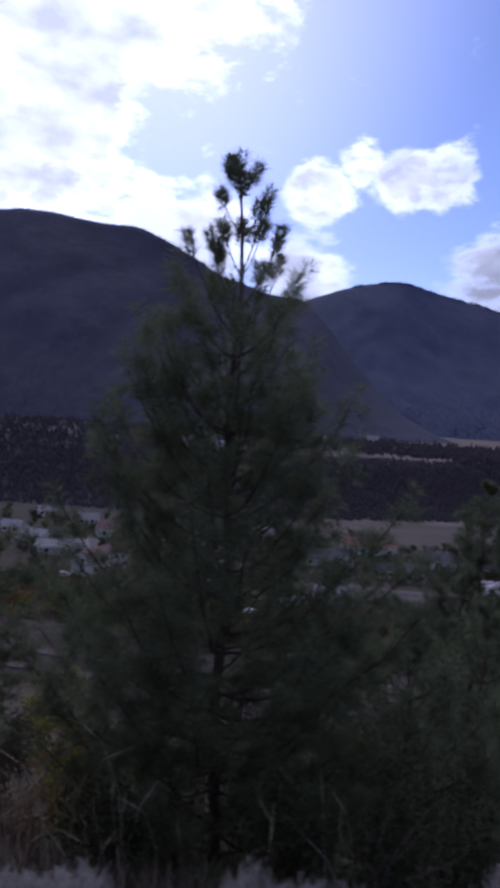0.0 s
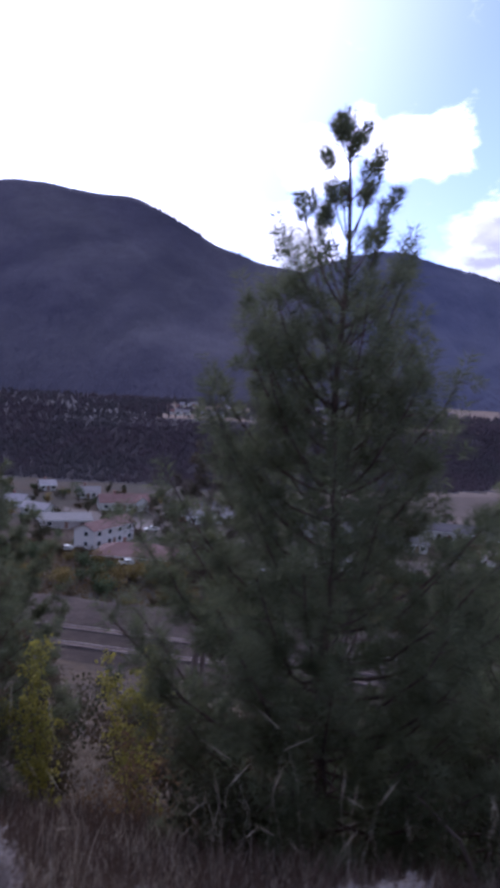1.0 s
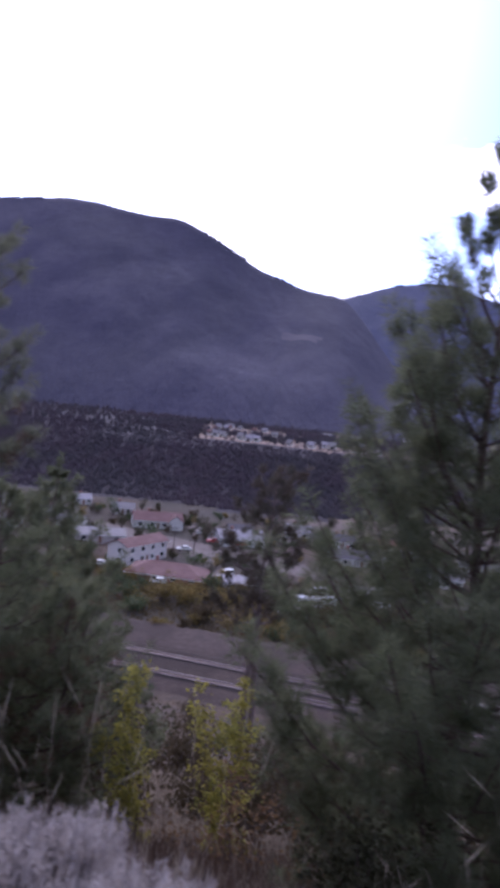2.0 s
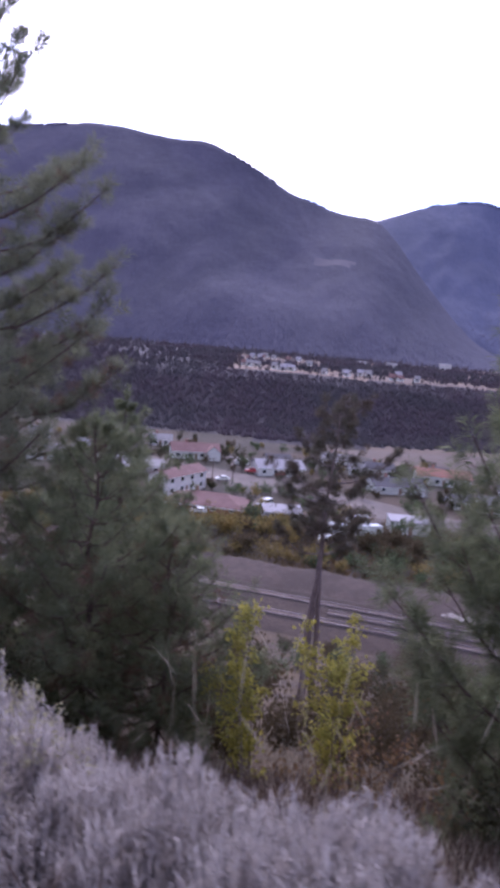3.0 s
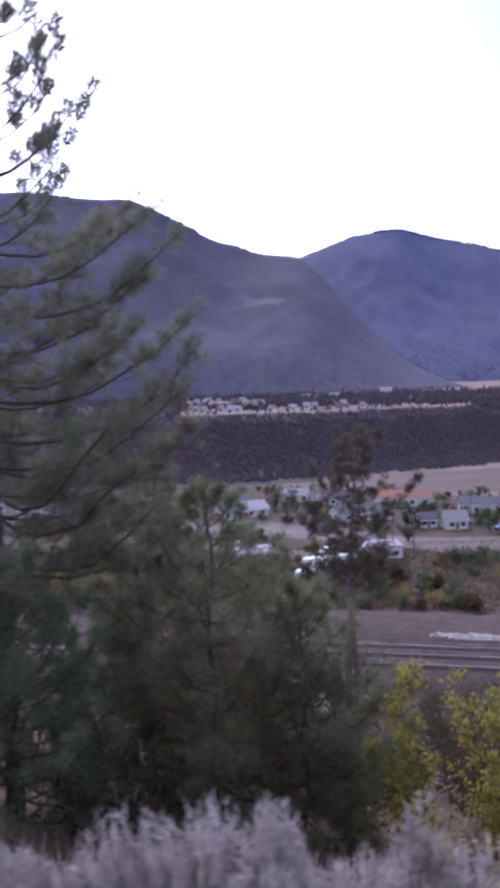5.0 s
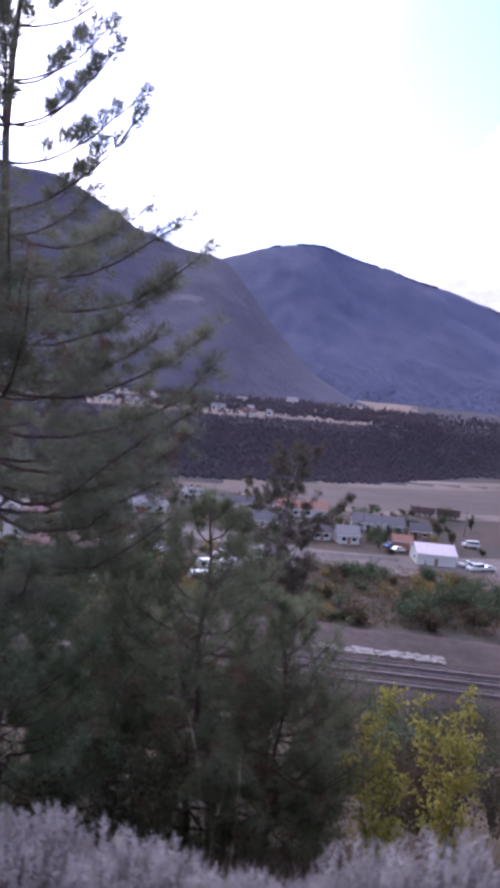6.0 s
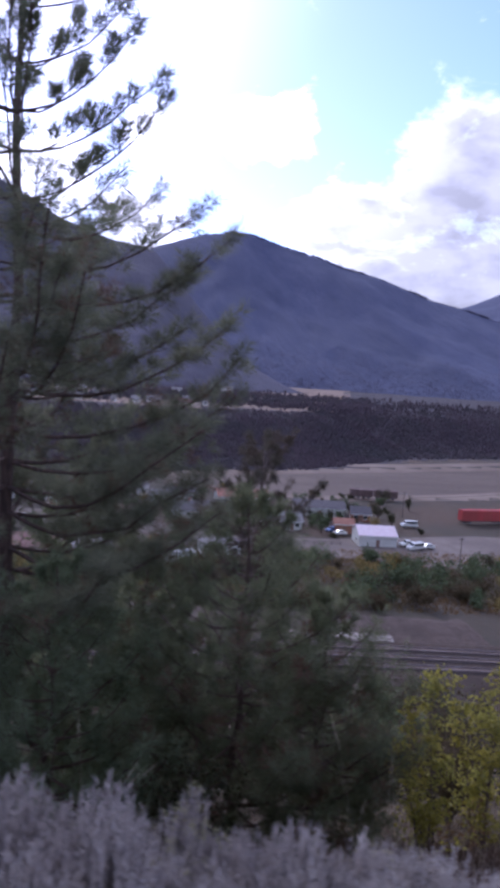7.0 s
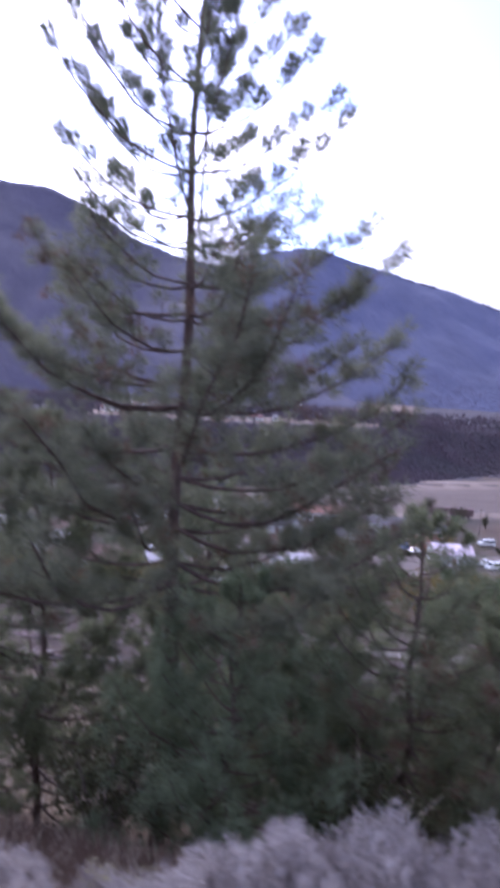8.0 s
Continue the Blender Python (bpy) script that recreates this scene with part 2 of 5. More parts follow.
M["red_roof"] = material("red_roof", (0.215, 0.118, 0.095), (0.165, 0.092, 0.076), 1.5, 0.85, bump=0.5, bump_scale=5, c3=(0.25, 0.15, 0.125), scale3=0.3, amount3=0.5)
M["orange_roof"] = material("orange_roof", (0.33, 0.155, 0.10), (0.26, 0.125, 0.08), 1.5, 0.85, bump=0.5, bump_scale=5, c3=(0.22, 0.12, 0.09), scale3=0.3, amount3=0.5)
M["grey_roof"] = material("grey_roof", (0.220, 0.200, 0.181), (0.297, 0.270, 0.239), 1.5, 0.85, bump=0.5, bump_scale=5)
M["pale_roof"] = material("pale_roof", (0.259, 0.235, 0.231), (0.336, 0.305, 0.290), 1.5, 0.7, bump=0.3, bump_scale=5)
M["pink_roof"] = material("pink_roof", (0.66, 0.52, 0.50), (0.74, 0.62, 0.60), 1.0, 0.5, bump=0.2, bump_scale=4)
M["dark_roof"] = material("dark_roof", (0.085, 0.075, 0.075), (0.13, 0.115, 0.11), 1.5, 0.85, bump=0.5, bump_scale=5)
M["trim"] = material("trim", (0.752, 0.752, 0.639), (0.677, 0.677, 0.574), 3, 0.6)
M["glass"] = material("glass", (0.020, 0.024, 0.030), (0.035, 0.040, 0.048), 1, 0.08, spec=0.8)
M["door"] = material("door", (0.20, 0.12, 0.08), (0.26, 0.16, 0.11), 4, 0.6)
M["brick"] = material("brick", (0.30, 0.15, 0.11), (0.24, 0.13, 0.10), 6, 0.9)
M["car_white"] = material("car_white", (0.620, 0.620, 0.534), (0.526, 0.526, 0.453), 1, 0.3, spec=0.6)
M["car_red"] = material("car_red", (0.42, 0.035, 0.035), (0.34, 0.03, 0.03), 1, 0.3, spec=0.6)
M["car_grey"] = material("car_grey", (0.25, 0.26, 0.28), (0.20, 0.21, 0.22), 1, 0.3, spec=0.6)
M["car_blue"] = material("car_blue", (0.05, 0.10, 0.26), (0.04, 0.08, 0.20), 1, 0.3, spec=0.6)
M["tyre"] = material("tyre", (0.02, 0.02, 0.02), (0.035, 0.035, 0.035), 4, 0.9)
M["lamp_glass"] = material("lamp_glass", (0.55, 0.10, 0.06), (0.45, 0.08, 0.05), 2, 0.2)
M["head_glass"] = material("head_glass", (0.7, 0.7, 0.7), (0.6, 0.6, 0.6), 2, 0.15)
M["wagon_red"] = material("wagon_red", (0.48, 0.07, 0.06), (0.36, 0.055, 0.05), 0.5, 0.6, c3=(0.28, 0.07, 0.05), scale3=0.3, amount3=0.6, stretch=(1, 1, 0.3))
M["wagon_brown"] = material("wagon_brown", (0.13, 0.085, 0.07), (0.18, 0.12, 0.10), 0.5, 0.8, c3=(0.09, 0.06, 0.05), scale3=0.3, amount3=0.6)
M["steel"] = material("steel", (0.10, 0.09, 0.085), (0.15, 0.135, 0.13), 2, 0.6, metal=0.5)
M["pole_wood"] = material("pole_wood", (0.11, 0.085, 0.07), (0.17, 0.135, 0.11), 3, 0.9, stretch=(1, 1, 0.2))
M["rock"] = material("rock", (0.22, 0.20, 0.185), (0.33, 0.30, 0.28), 3, 0.9, bump=0.7, bump_scale=12)
M["track_bed"] = material("track_bed", (0.022, 0.015, 0.011), (0.040, 0.028, 0.020), 1.5, 0.95, bump=0.9, bump_scale=8, detail=10)
M["dead_needles"] = material("dead_needles", (0.16, 0.092, 0.054), (0.125, 0.085, 0.052), 2.0, 0.8, island_random=0.35, through_light=0.35)
M["straw"] = material("straw", (0.46, 0.39, 0.27), (0.56, 0.48, 0.35), 6, 0.8, island_random=0.2, through_light=0.3)


# ------------------------------------------------------------ mesh tools
class Mesh:
    """Collects vertices and faces of one part."""

    def __init__(self):
        self.v, self.f, self.smooth = [], [], False

    def add(self, vs, fs):
        o = len(self.v)
        self.v.extend(vs)
        self.f.extend([tuple(i + o for i in q) for q in fs])

    def box(self, x0, y0, z0, x1, y1, z1, bevel=0.0):
        if not bevel:
            self.add([(x0, y0, z0), (x1, y0, z0), (x1, y1, z0), (x0, y1, z0), (x0, y0, z1), (x1, y0, z1), (x1, y1, z1), (x0, y1, z1)],
                     [(3, 2, 1, 0), (4, 5, 6, 7), (0, 1, 5, 4), (1, 2, 6, 5), (2, 3, 7, 6), (3, 0, 4, 7)])
            return
        b = bevel
        ring = [(x0 + b, y0), (x1 - b, y0), (x1, y0 + b), (x1, y1 - b), (x1 - b, y1), (x0 + b, y1), (x0, y1 - b), (x0, y0 + b)]
        cx, cy = (x0 + x1) / 2, (y0 + y1) / 2
        inner = [(cx + (x - cx) * (1 - b / max(x1 - cx, 1e-3)), cy + (y - cy) * (1 - b / max(y1 - cy, 1e-3))) for x, y in ring]
        vs = [(x, y, z0) for x, y in ring] + [(x, y, z1 - b) for x, y in ring] + [(x, y, z1) for x, y in inner]
        fs = [tuple(range(7, -1, -1)), tuple(range(16, 24))]
        for k in (0, 8):
            fs += [(k + i, k + (i + 1) % 8, k + 8 + (i + 1) % 8, k + 8 + i) for i in range(8)]
        self.add(vs, fs)

    def tube(self, pts, radii, sides=6, cap=True):
        pts = [Vector(p) for p in pts]
        vs, n = [], len(pts)
        for i, p in enumerate(pts):
            d = (pts[min(i + 1, n - 1)] - pts[max(i - 1, 0)]).normalized()
            a = d.cross(Vector((0.31, 0.87, 0.2))).normalized()
            b = d.cross(a)
            vs += [tuple(p + (a * math.cos(t) + b * math.sin(t)) * radii[i]) for t in (2 * math.pi * k / sides for k in range(sides))]
        fs = [(i * sides + k, i * sides + (k + 1) % sides, (i + 1) * sides + (k + 1) % sides, (i + 1) * sides + k)
              for i in range(n - 1) for k in range(sides)]
        if cap:
            fs += [tuple(range(sides - 1, -1, -1)), tuple((n - 1) * sides + k for k in range(sides))]
        self.add(vs, fs)

    def blade(self, p, d, length, width, rng, bend=0.0):
        """A narrow pointed leaf from p along d."""
        side = d.cross(Vector((rng.uniform(-1, 1), rng.uniform(-1, 1), rng.uniform(-1, 1)))).normalized() * (width / 2)
        q = p + d * length + Vector((0, 0, -bend * length))
        self.add([tuple(p - side), tuple(p + side), tuple(q)], [(0, 1, 2)])

    def leaf(self, p, size, rng):
        """A small four-cornered leaf, folded along its rib."""
        d = Vector((rng.gauss(0, 1), rng.gauss(0, 1), rng.gauss(-0.3, 1))).normalized()
        s = d.cross(Vector((rng.gauss(0, 1), rng.gauss(0, 1), rng.gauss(0, 1)))).normalized()
        u = d.cross(s) * size * 0.12
        self.add([tuple(p), tuple(p + d * size * 0.5 + s * size * 0.36 + u), tuple(p + d * size), tuple(p + d * size * 0.5 - s * size * 0.36 + u)],
                 [(0, 1, 2), (0, 2, 3)])

    def data(self, name, mats):
        me = bpy.data.meshes.new(name)
        me.from_pydata(self.v, [], self.f)
        for m in (mats if isinstance(mats, (list, tuple)) else [mats]):
            me.materials.append(M[m])
        if self.smooth:
            me.polygons.foreach_set("use_smooth", [True] * len(me.polygons))
        me.update()
        return me


def needle_mesh(name, P, D, L, W, mat, seed):
    """Many narrow pointed leaves at once, from arrays of roots, ways, lengths and widths."""
    g2 = np.random.default_rng(seed)
    n = len(P)
    S = np.cross(D, g2.normal(size=(n, 3)))
    S /= np.linalg.norm(S, axis=1)[:, None] + 1e-9
    T = P + D * L[:, None]
    T[:, 2] -= 0.08 * L
    C = P + D * (0.22 * L)[:, None]
    V = np.empty((n, 3, 3))
    H = S * (np.asarray(W) / 2).reshape(-1, 1)
    V[:, 0], V[:, 1], V[:, 2] = C - H, C + H, T
    me = bpy.data.meshes.new(name)
    me.vertices.add(3 * n)
    me.vertices.foreach_set("co", V.ravel())
    me.loops.add(3 * n)
    me.loops.foreach_set("vertex_index", np.arange(3 * n, dtype=np.int32))
    me.polygons.add(n)
    me.polygons.foreach_set("loop_start", np.arange(0, 3 * n, 3, dtype=np.int32))
    me.materials.append(M[mat])
    me.update(calc_edges=True)
    return me


def part(name, mesh, mat, parent, label="", smooth=False):
    mesh.smooth = smooth
    ob = new(name, mesh.data(name, mat))
    ob.parent = parent
    return tagged(ob, label=label) if label else ob


def thing(name, m, label, category, group="", kind=""):
    ob = new(name)
    ob.matrix_world = m
    ob.empty_display_size = 0.2
    return tagged(ob, label, category, group, kind)


def single(name, mesh, mat, label, category, group="", kind="", smooth=False):
    mesh.smooth = smooth
    return tagged(new(name, mesh.data(name, mat)), label, category, group, kind)


# ------------------------------------------------------------ lie of the land
FALL_S = (-400, -60, -8, -1.0, 1.0, 2.0, 3.0, 5.0, 10.0, 29.0, 60.0, 97.0, 104.0)
FALL_Z = (70, 6, 0.55, 0.10, 0.0, -0.30, -0.95, -2.0, -5.0, -14.6, -29.3, -42.6, -44.0)
DRIFT_X = (-30, -14, -9, -7.5, -5, -3, 0, 6, 20)
DRIFT_Z = (0.3, 0.25, 0.22, 0.20, 0.02, 0.15, 0.50, 0.6, 0.6)
TOWN_Z = -44.0


def near_edge(x):
    return np.interp(x, (-420, 0, 40, 66, 90, 150, 300, 900), (304, 302, 291, 272, 274, 284, 315, 435))


def far_edge(x):
    return 310 + np.where(x > 0, 0.32 * x, 0.0)


def bank_foot(x):
    return far_edge(x) + 4 + 40 * np.clip((x - 100) / 90, 0, 1)


def ripple(x, y, s, seed):
    """Smooth waves of several sizes, about -1 to 1."""
    v, a = 0, 1.0
    for k in range(4):
        q = s * 1.9 ** k
        v = v + a * np.sin(x * q + 1.7 * k + seed) * np.sin(y * q * 0.87 - 2.3 * k + seed * 1.3 + 0.6 * np.sin(x * q * 0.5))
        a *= 0.55
    return v / 1.6


def height(x, y):
    x, y = np.asarray(x, float), np.asarray(y, float)
    s = x * 0.25 + (y - 0.8) * 0.968
    z = np.interp(s, FALL_S, FALL_Z)
    near = np.clip(1 - np.maximum(s - 2, 0) / 20, 0, 1)
    z = z + np.interp(x, DRIFT_X, DRIFT_Z) * near * np.clip(1 - np.abs(x) / 60, 0, 1)
    rough = np.clip((s - 2) / 8, 0, 1) * np.clip((96 - s) / 20, 0, 1)
    z = z + rough * (0.5 * ripple(x, y, 0.16, 3) + 0.12 * ripple(x, y, 0.9, 8))
    yn, yf = near_edge(x), far_edge(x)
    inside = np.clip((y - yn) / 9, 0, 1) * np.clip((yf - y) / 9, 0, 1)
    z = z - 2.6 * inside
    u = np.clip((y - bank_foot(x)) / 92, 0, 1)
    z = z + 25.0 * u * u * (3 - 2 * u) + np.where(u > 0.02, 0.8 * ripple(x, y, 0.05, 5) * np.clip(u * 4, 0, 1), 0)
    return z


def ground_at(x, y):
    return float(height(x, y))


AZ = np.radians(np.concatenate([np.arange(-48, 58, 0.5), np.arange(58, 312, 4.0)]))
RAD = 0.6 * 1.0285 ** np.arange(0, 318)
CX, CY = -5.0, 1.0
gx = CX + np.outer(RAD, np.sin(AZ))
gy = CY + np.outer(RAD, np.cos(AZ))
gz = height(gx, gy)
nr, na = gx.shape
g = Mesh()
g.v = [(CX, CY, ground_at(CX, CY))] + list(zip(gx.ravel().tolist(), gy.ravel().tolist(), gz.ravel().tolist()))
g.f = [(0, 1 + (j + 1) % na, 1 + j) for j in range(na)]
g.f += [(1 + i * na + j, 1 + i * na + (j + 1) % na, 1 + (i + 1) * na + (j + 1) % na, 1 + (i + 1) * na + j) for i in range(nr - 1) for j in range(na)]
ground = single("ground", g, ["slope", "valley", "bank", "field", "sand"], "dry hillside falling to a flat valley floor and a far terrace", "ground", kind="structure", smooth=True)
mid = [((gx[i, j] + gx[min(i + 1, nr - 1), j]) / 2, (gy[i, j] + gy[min(i + 1, nr - 1), j]) / 2) for i in range(nr - 1) for j in range(na)]
index = [0] * na
for mx, my in mid:
    s = mx * 0.25 + (my - 0.8) * 0.968
    yn, yf = float(near_edge(mx)), float(far_edge(mx))
    index.append(0 if s < 103 else 1 if my < yn - 10 else 4 if my < yf + 8 and mx > 25 else 1 if my < float(bank_foot(mx)) - 2 else 2 if my < float(bank_foot(mx)) + 89 or not -6.5 < math.degrees(math.atan2(mx - CX, my - CY)) < 20 else 3)
ground.data.polygons.foreach_set("material_index", index)

# river
r = Mesh()
xs = np.linspace(-420, 900, 45)
for x in xs:
    r.v += [(float(x), float(near_edge(x)) + 1, TOWN_Z - 0.7), (float(x), float(far_edge(x)) - 1, TOWN_Z - 0.7)]
r.f = [(2 * i, 2 * i + 2, 2 * i + 3, 2 * i + 1) for i in range(len(xs) - 1)]
single("water", r, "river", "pale grey river sliding along the far bank", "river", kind="structure")


# the two shores, smooth along the water's edge
for edge, sgn, mat, label in ((near_edge, -1, "sand", "pale sandy near shore of the river"), (far_edge, 1, "bank", "dark muddy far shore of the river")):
    q = Mesh()
    xs = np.linspace(34 if sgn < 0 else -300, 520, 206)
    for x in xs:
        w = 0.8 * math.sin(x * 0.09) + 0.5 * math.sin(x * 0.31)
        for off, z in ((-3.5, -45.4), (0.5 + w * 0.5, -44.66), (5 + w, -44.2), (13, None)):
            y = float(edge(x)) + sgn * off
            q.v.append((float(x), y, z if z is not None else ground_at(x, y) + 0.06))
    q.f = [((4 * i + k, 4 * i + 4 + k, 4 * i + 5 + k, 4 * i + 1 + k) if sgn > 0 else (4 * i + 1 + k, 4 * i + 5 + k, 4 * i + 4 + k, 4 * i + k)) for i in range(len(xs) - 1) for k in range(3)]
    single("shore", q, mat, label, "shore", kind="structure", smooth=True)


# ------------------------------------------------------------ hills
def hill(name, az, el, crest, foot, foot_z, mat, label, seed, rough, bare=()):
    """A hill whose crest stands at the given elevations over the bearings az, rising from foot to crest and falling behind."""
    a = np.arange(az[0], az[-1] + 0.01, 0.4)
    e = np.interp(a, az, el)
    k = np.array([0.25, 0.5, 0.25])
    e[1:-1] = np.convolve(e, k, "valid")
    cr = np.interp(a, az, crest)
    zc = np.tan(np.radians(e)) * cr + 1.9
    us = np.concatenate([np.linspace(-0.06, 1, 44), np.linspace(1.06, 1.5, 8)])
    rows = []
    for u in us:
        rr = foot + (cr - foot) * u
        up = np.clip(u, -0.06, 1)
        zz = foot_z + (zc - foot_z) * (np.sign(up) * np.abs(up) ** 1.15 if u <= 1 else 1 - ((u - 1) * 1.3) ** 1.3)
        x, y = CX + rr * np.sin(np.radians(a)), CY + rr * np.cos(np.radians(a))
        lump = rough * max(0.0, min(1.0, 5 * u * (1 - u)))
        zz = zz + lump * np.array([noise.fractal(Vector((float(px) * 0.0045, float(py) * 0.0018, seed)), 0.9, 2.1, 5) for px, py in zip(x, y)]) * np.clip((zc - foot_z) / 300, 0.1, 1)
        rows.append(np.stack([x, y, zz], 1))
    n = len(a)
    h = Mesh()
    h.v = [tuple(map(float, p)) for q in rows for p in q]
    h.f = [(i * n + j, i * n + j + 1, (i + 1) * n + j + 1, (i + 1) * n + j) for i in range(len(us) - 1) for j in range(n - 1)]
    ob = single(name, h, [mat, "scree"], label, "hill", kind="structure", smooth=True)
    for k, f in enumerate(h.f):
        p = h.v[f[0]]
        b, t = math.degrees(math.atan2(p[0] - CX, p[1] - CY)), math.degrees(math.atan2(p[2] - 1.9, math.hypot(p[0] - CX, p[1] - CY)))
        if any(b0 < b < b1 and t0 < t < t1 for b0, b1, t0, t1 in bare):
            ob.data.polygons[k].material_index = 1
    return rows


WEST_AZ = (-75, -60, -45, -34, -28, -23.3, -19.5, -17.8, -15.4, -13.6, -11.2, -9.6, -8.4, -6.9, -4.7, -2.4, -0.4, 0.8, 2.0, 4.4, 6.2, 7.6, 9.0, 10.8, 12.5, 15, 18)
WEST_EL = (7, 9, 10.5, 11.5, 12.1, 12.7, 13.4, 13.75, 13.8, 13.6, 13.45, 13.55, 13.35, 12.7, 11.65, 10.5, 9.9, 9.5, 9.3, 9.05, 7.3, 5.6, 4.1, 2.2, 0.7, -0.6, -1.6)
WEST_R = tuple(1500 if a < 4 else 1500 - 40 * (a - 4) for a in WEST_AZ)
EAST_AZ = (-4, 2, 4.4, 5.0, 6.7, 8.4, 10.2, 11.9, 13.2, 14.7, 17.4, 19.2, 22.0, 24.5, 26.2, 28, 29.5, 31.5, 36, 44)
EAST_EL = (7.5, 8.4, 9.05, 9.3, 9.9, 10.4, 10.65, 10.7, 10.3, 9.85, 9.25, 8.6, 8.0, 7.1, 6.45, 6.05, 5.6, 5.0, 3.8, 1.5)
LAST_AZ = (22, 26, 28, 29, 30, 31.2, 34, 40, 50, 62, 75)
LAST_EL = (4.5, 5.4, 5.9, 6.15, 6.6, 7.15, 8.2, 9.6, 10.5, 9.5, 7)
# bare tan slides on the nearer hill: bearings and elevations
BARE = ((-0.2, 2.9, 5.45, 5.95),)
west = hill("hill_west", WEST_AZ, WEST_EL, WEST_R, 760, -30, "hill", "dark wooded hill with a long rounded crest, bluish haze painted into its colour", 2, 22, BARE)
east = hill("hill_east", EAST_AZ, EAST_EL, [2500] * len(EAST_AZ), 1450, -30, "hill_far", "wooded hill behind the saddle, blue haze painted into its colour", 7, 30)
last = hill("hill_far", LAST_AZ, LAST_EL, [3700] * len(LAST_AZ), 2000, -30, "hill_far", "distant hill down the valley, pale blue haze painted into its colour", 11, 30)


def conifer(mesh, x, y, z, h, w, rng, tiers=1, sides=5):
    for k in range(tiers):
        z0, z1 = z + h * (0.08 + 0.62 * k / tiers), z + h * (1.0 if k == tiers - 1 else 0.45 + 0.5 * k / tiers)
        rr = w * (1 - 0.6 * k / tiers)
        o = len(mesh.v)
        t0 = rng.uniform(0, 6.28)
        for i in range(sides):
            q = rr * rng.uniform(0.65, 1.2)
            mesh.v.append((x + q * math.cos(t0 + 6.283 * i / sides), y + q * math.sin(t0 + 6.283 * i / sides), z0 + rng.uniform(-0.05, 0.08) * h))
        mesh.v.append((x + rng.uniform(-0.06, 0.06) * w, y, z1))
        mesh.f += [(o + i, o + (i + 1) % sides, o + sides) for i in range(sides)]


def hill_trees(name, rows, count, tall, label, seed, span=1.0):
    """Trees that break the line of a crest and thin out below it."""
    rng = random.Random(seed)
    me = Mesh()
    n = len(rows[0])
    for _ in range(count):
        i = 43
        q, c = rows[i], rng.randrange(int((n - 1) * span))
        x, y, z = q[c] + (q[c + 1] - q[c]) * rng.random()
        h = tall * rng.uniform(0.4, 1.1) * (1.15 if noise.noise(Vector((float(x) * 0.01, float(y) * 0.01, seed))) > 0 else 0.6)
        conifer(me, float(x), float(y), float(z) - 1, h, h * rng.uniform(0.3, 0.5), rng)
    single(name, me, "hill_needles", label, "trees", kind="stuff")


hill_trees("hill_woods", west, 2400, 5.2, "dark conifer woods covering the nearer hill, violet haze painted into their colour", 3, 0.85)
hill_trees("hill_woods", east, 2400, 7.0, "conifer woods covering the farther hill, blue-grey haze painted into their colour", 5)


def foot_woods(name, rows, count, tall, top, label, seed):
    """Closed woods on the foot of a hill, thinning out higher on."""
    rng = random.Random(seed)
    me = Mesh()
    n = len(rows[0])
    for _ in range(count):
        u = rng.random() ** 1.25 * top
        i, c = int(u), rng.randrange(n - 1)
        p = rows[i][c] + (rows[i][c + 1] - rows[i][c]) * rng.random()
        p = p + (rows[i + 1][c] - rows[i][c]) * (u - i)
        if rng.random() < 1.5 * u / top - 0.5 + 0.35 * noise.noise(Vector((float(p[0]) * 0.009, float(p[1]) * 0.003, seed))):
            continue
        h = tall * rng.uniform(0.55, 1.1)
        conifer(me, float(p[0]), float(p[1]), float(p[2]) - 1, h, h * rng.uniform(0.32, 0.5), rng, sides=4)
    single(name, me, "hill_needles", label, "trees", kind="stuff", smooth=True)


foot_woods("foot_woods", west, 26000, 2.6, 24, "dark conifer woods on the foot of the nearer hill, violet haze painted into their colour", 9)
foot_woods("foot_woods", east, 16000, 3.8, 18, "dark conifer woods on the foot of the farther hill, violet haze painted into their colour", 12)

# woods on the river's far bank and along the terrace edge
rng = random.Random(21)
me = Mesh()
for _ in range(21000):
    x = rng.uniform(-330, 420)
    yf = float(bank_foot(x))
    y = yf + 1 + (83 if -48 < x < 150 else 103) * rng.random() ** 0.9
    h = rng.uniform(1.6, 3.2) * (1.0 if y < yf + 70 else 0.6)
    conifer(me, x, y, ground_at(x, y) - 0.3, h, h * rng.uniform(0.32, 0.5), rng, sides=5)
single("bank_woods", me, "far_needles", "dark pine woods on the steep far river bank", "trees", kind="stuff", smooth=True)
me = Mesh()
for _ in range(900):
    a, d = radians(rng.uniform(-30, 38)), rng.uniform(640, 900)
    if math.degrees(a) < 19 and d < 700 and rng.random() < 0.8:
        continue
    x, y = CX + d * math.sin(a), CY + d * math.cos(a)
    h = rng.uniform(3, 7)
    conifer(me, x, y, ground_at(x, y) - 0.3, h, h * rng.uniform(0.2, 0.32), rng, tiers=2, sides=6)
for _ in range(300):
    a = radians(rng.uniform(-9, 20))
    d = rng.uniform(425, 640) if rng.random() < 0.6 else rng.uniform(405, 450)
    x, y = CX + d * math.sin(a), CY + d * math.cos(a)
    h = rng.uniform(1.8, 3.6)
    conifer(me, x, y, ground_at(x, y) - 0.3, h, h * rng.uniform(0.25, 0.4), rng, tiers=2, sides=6)
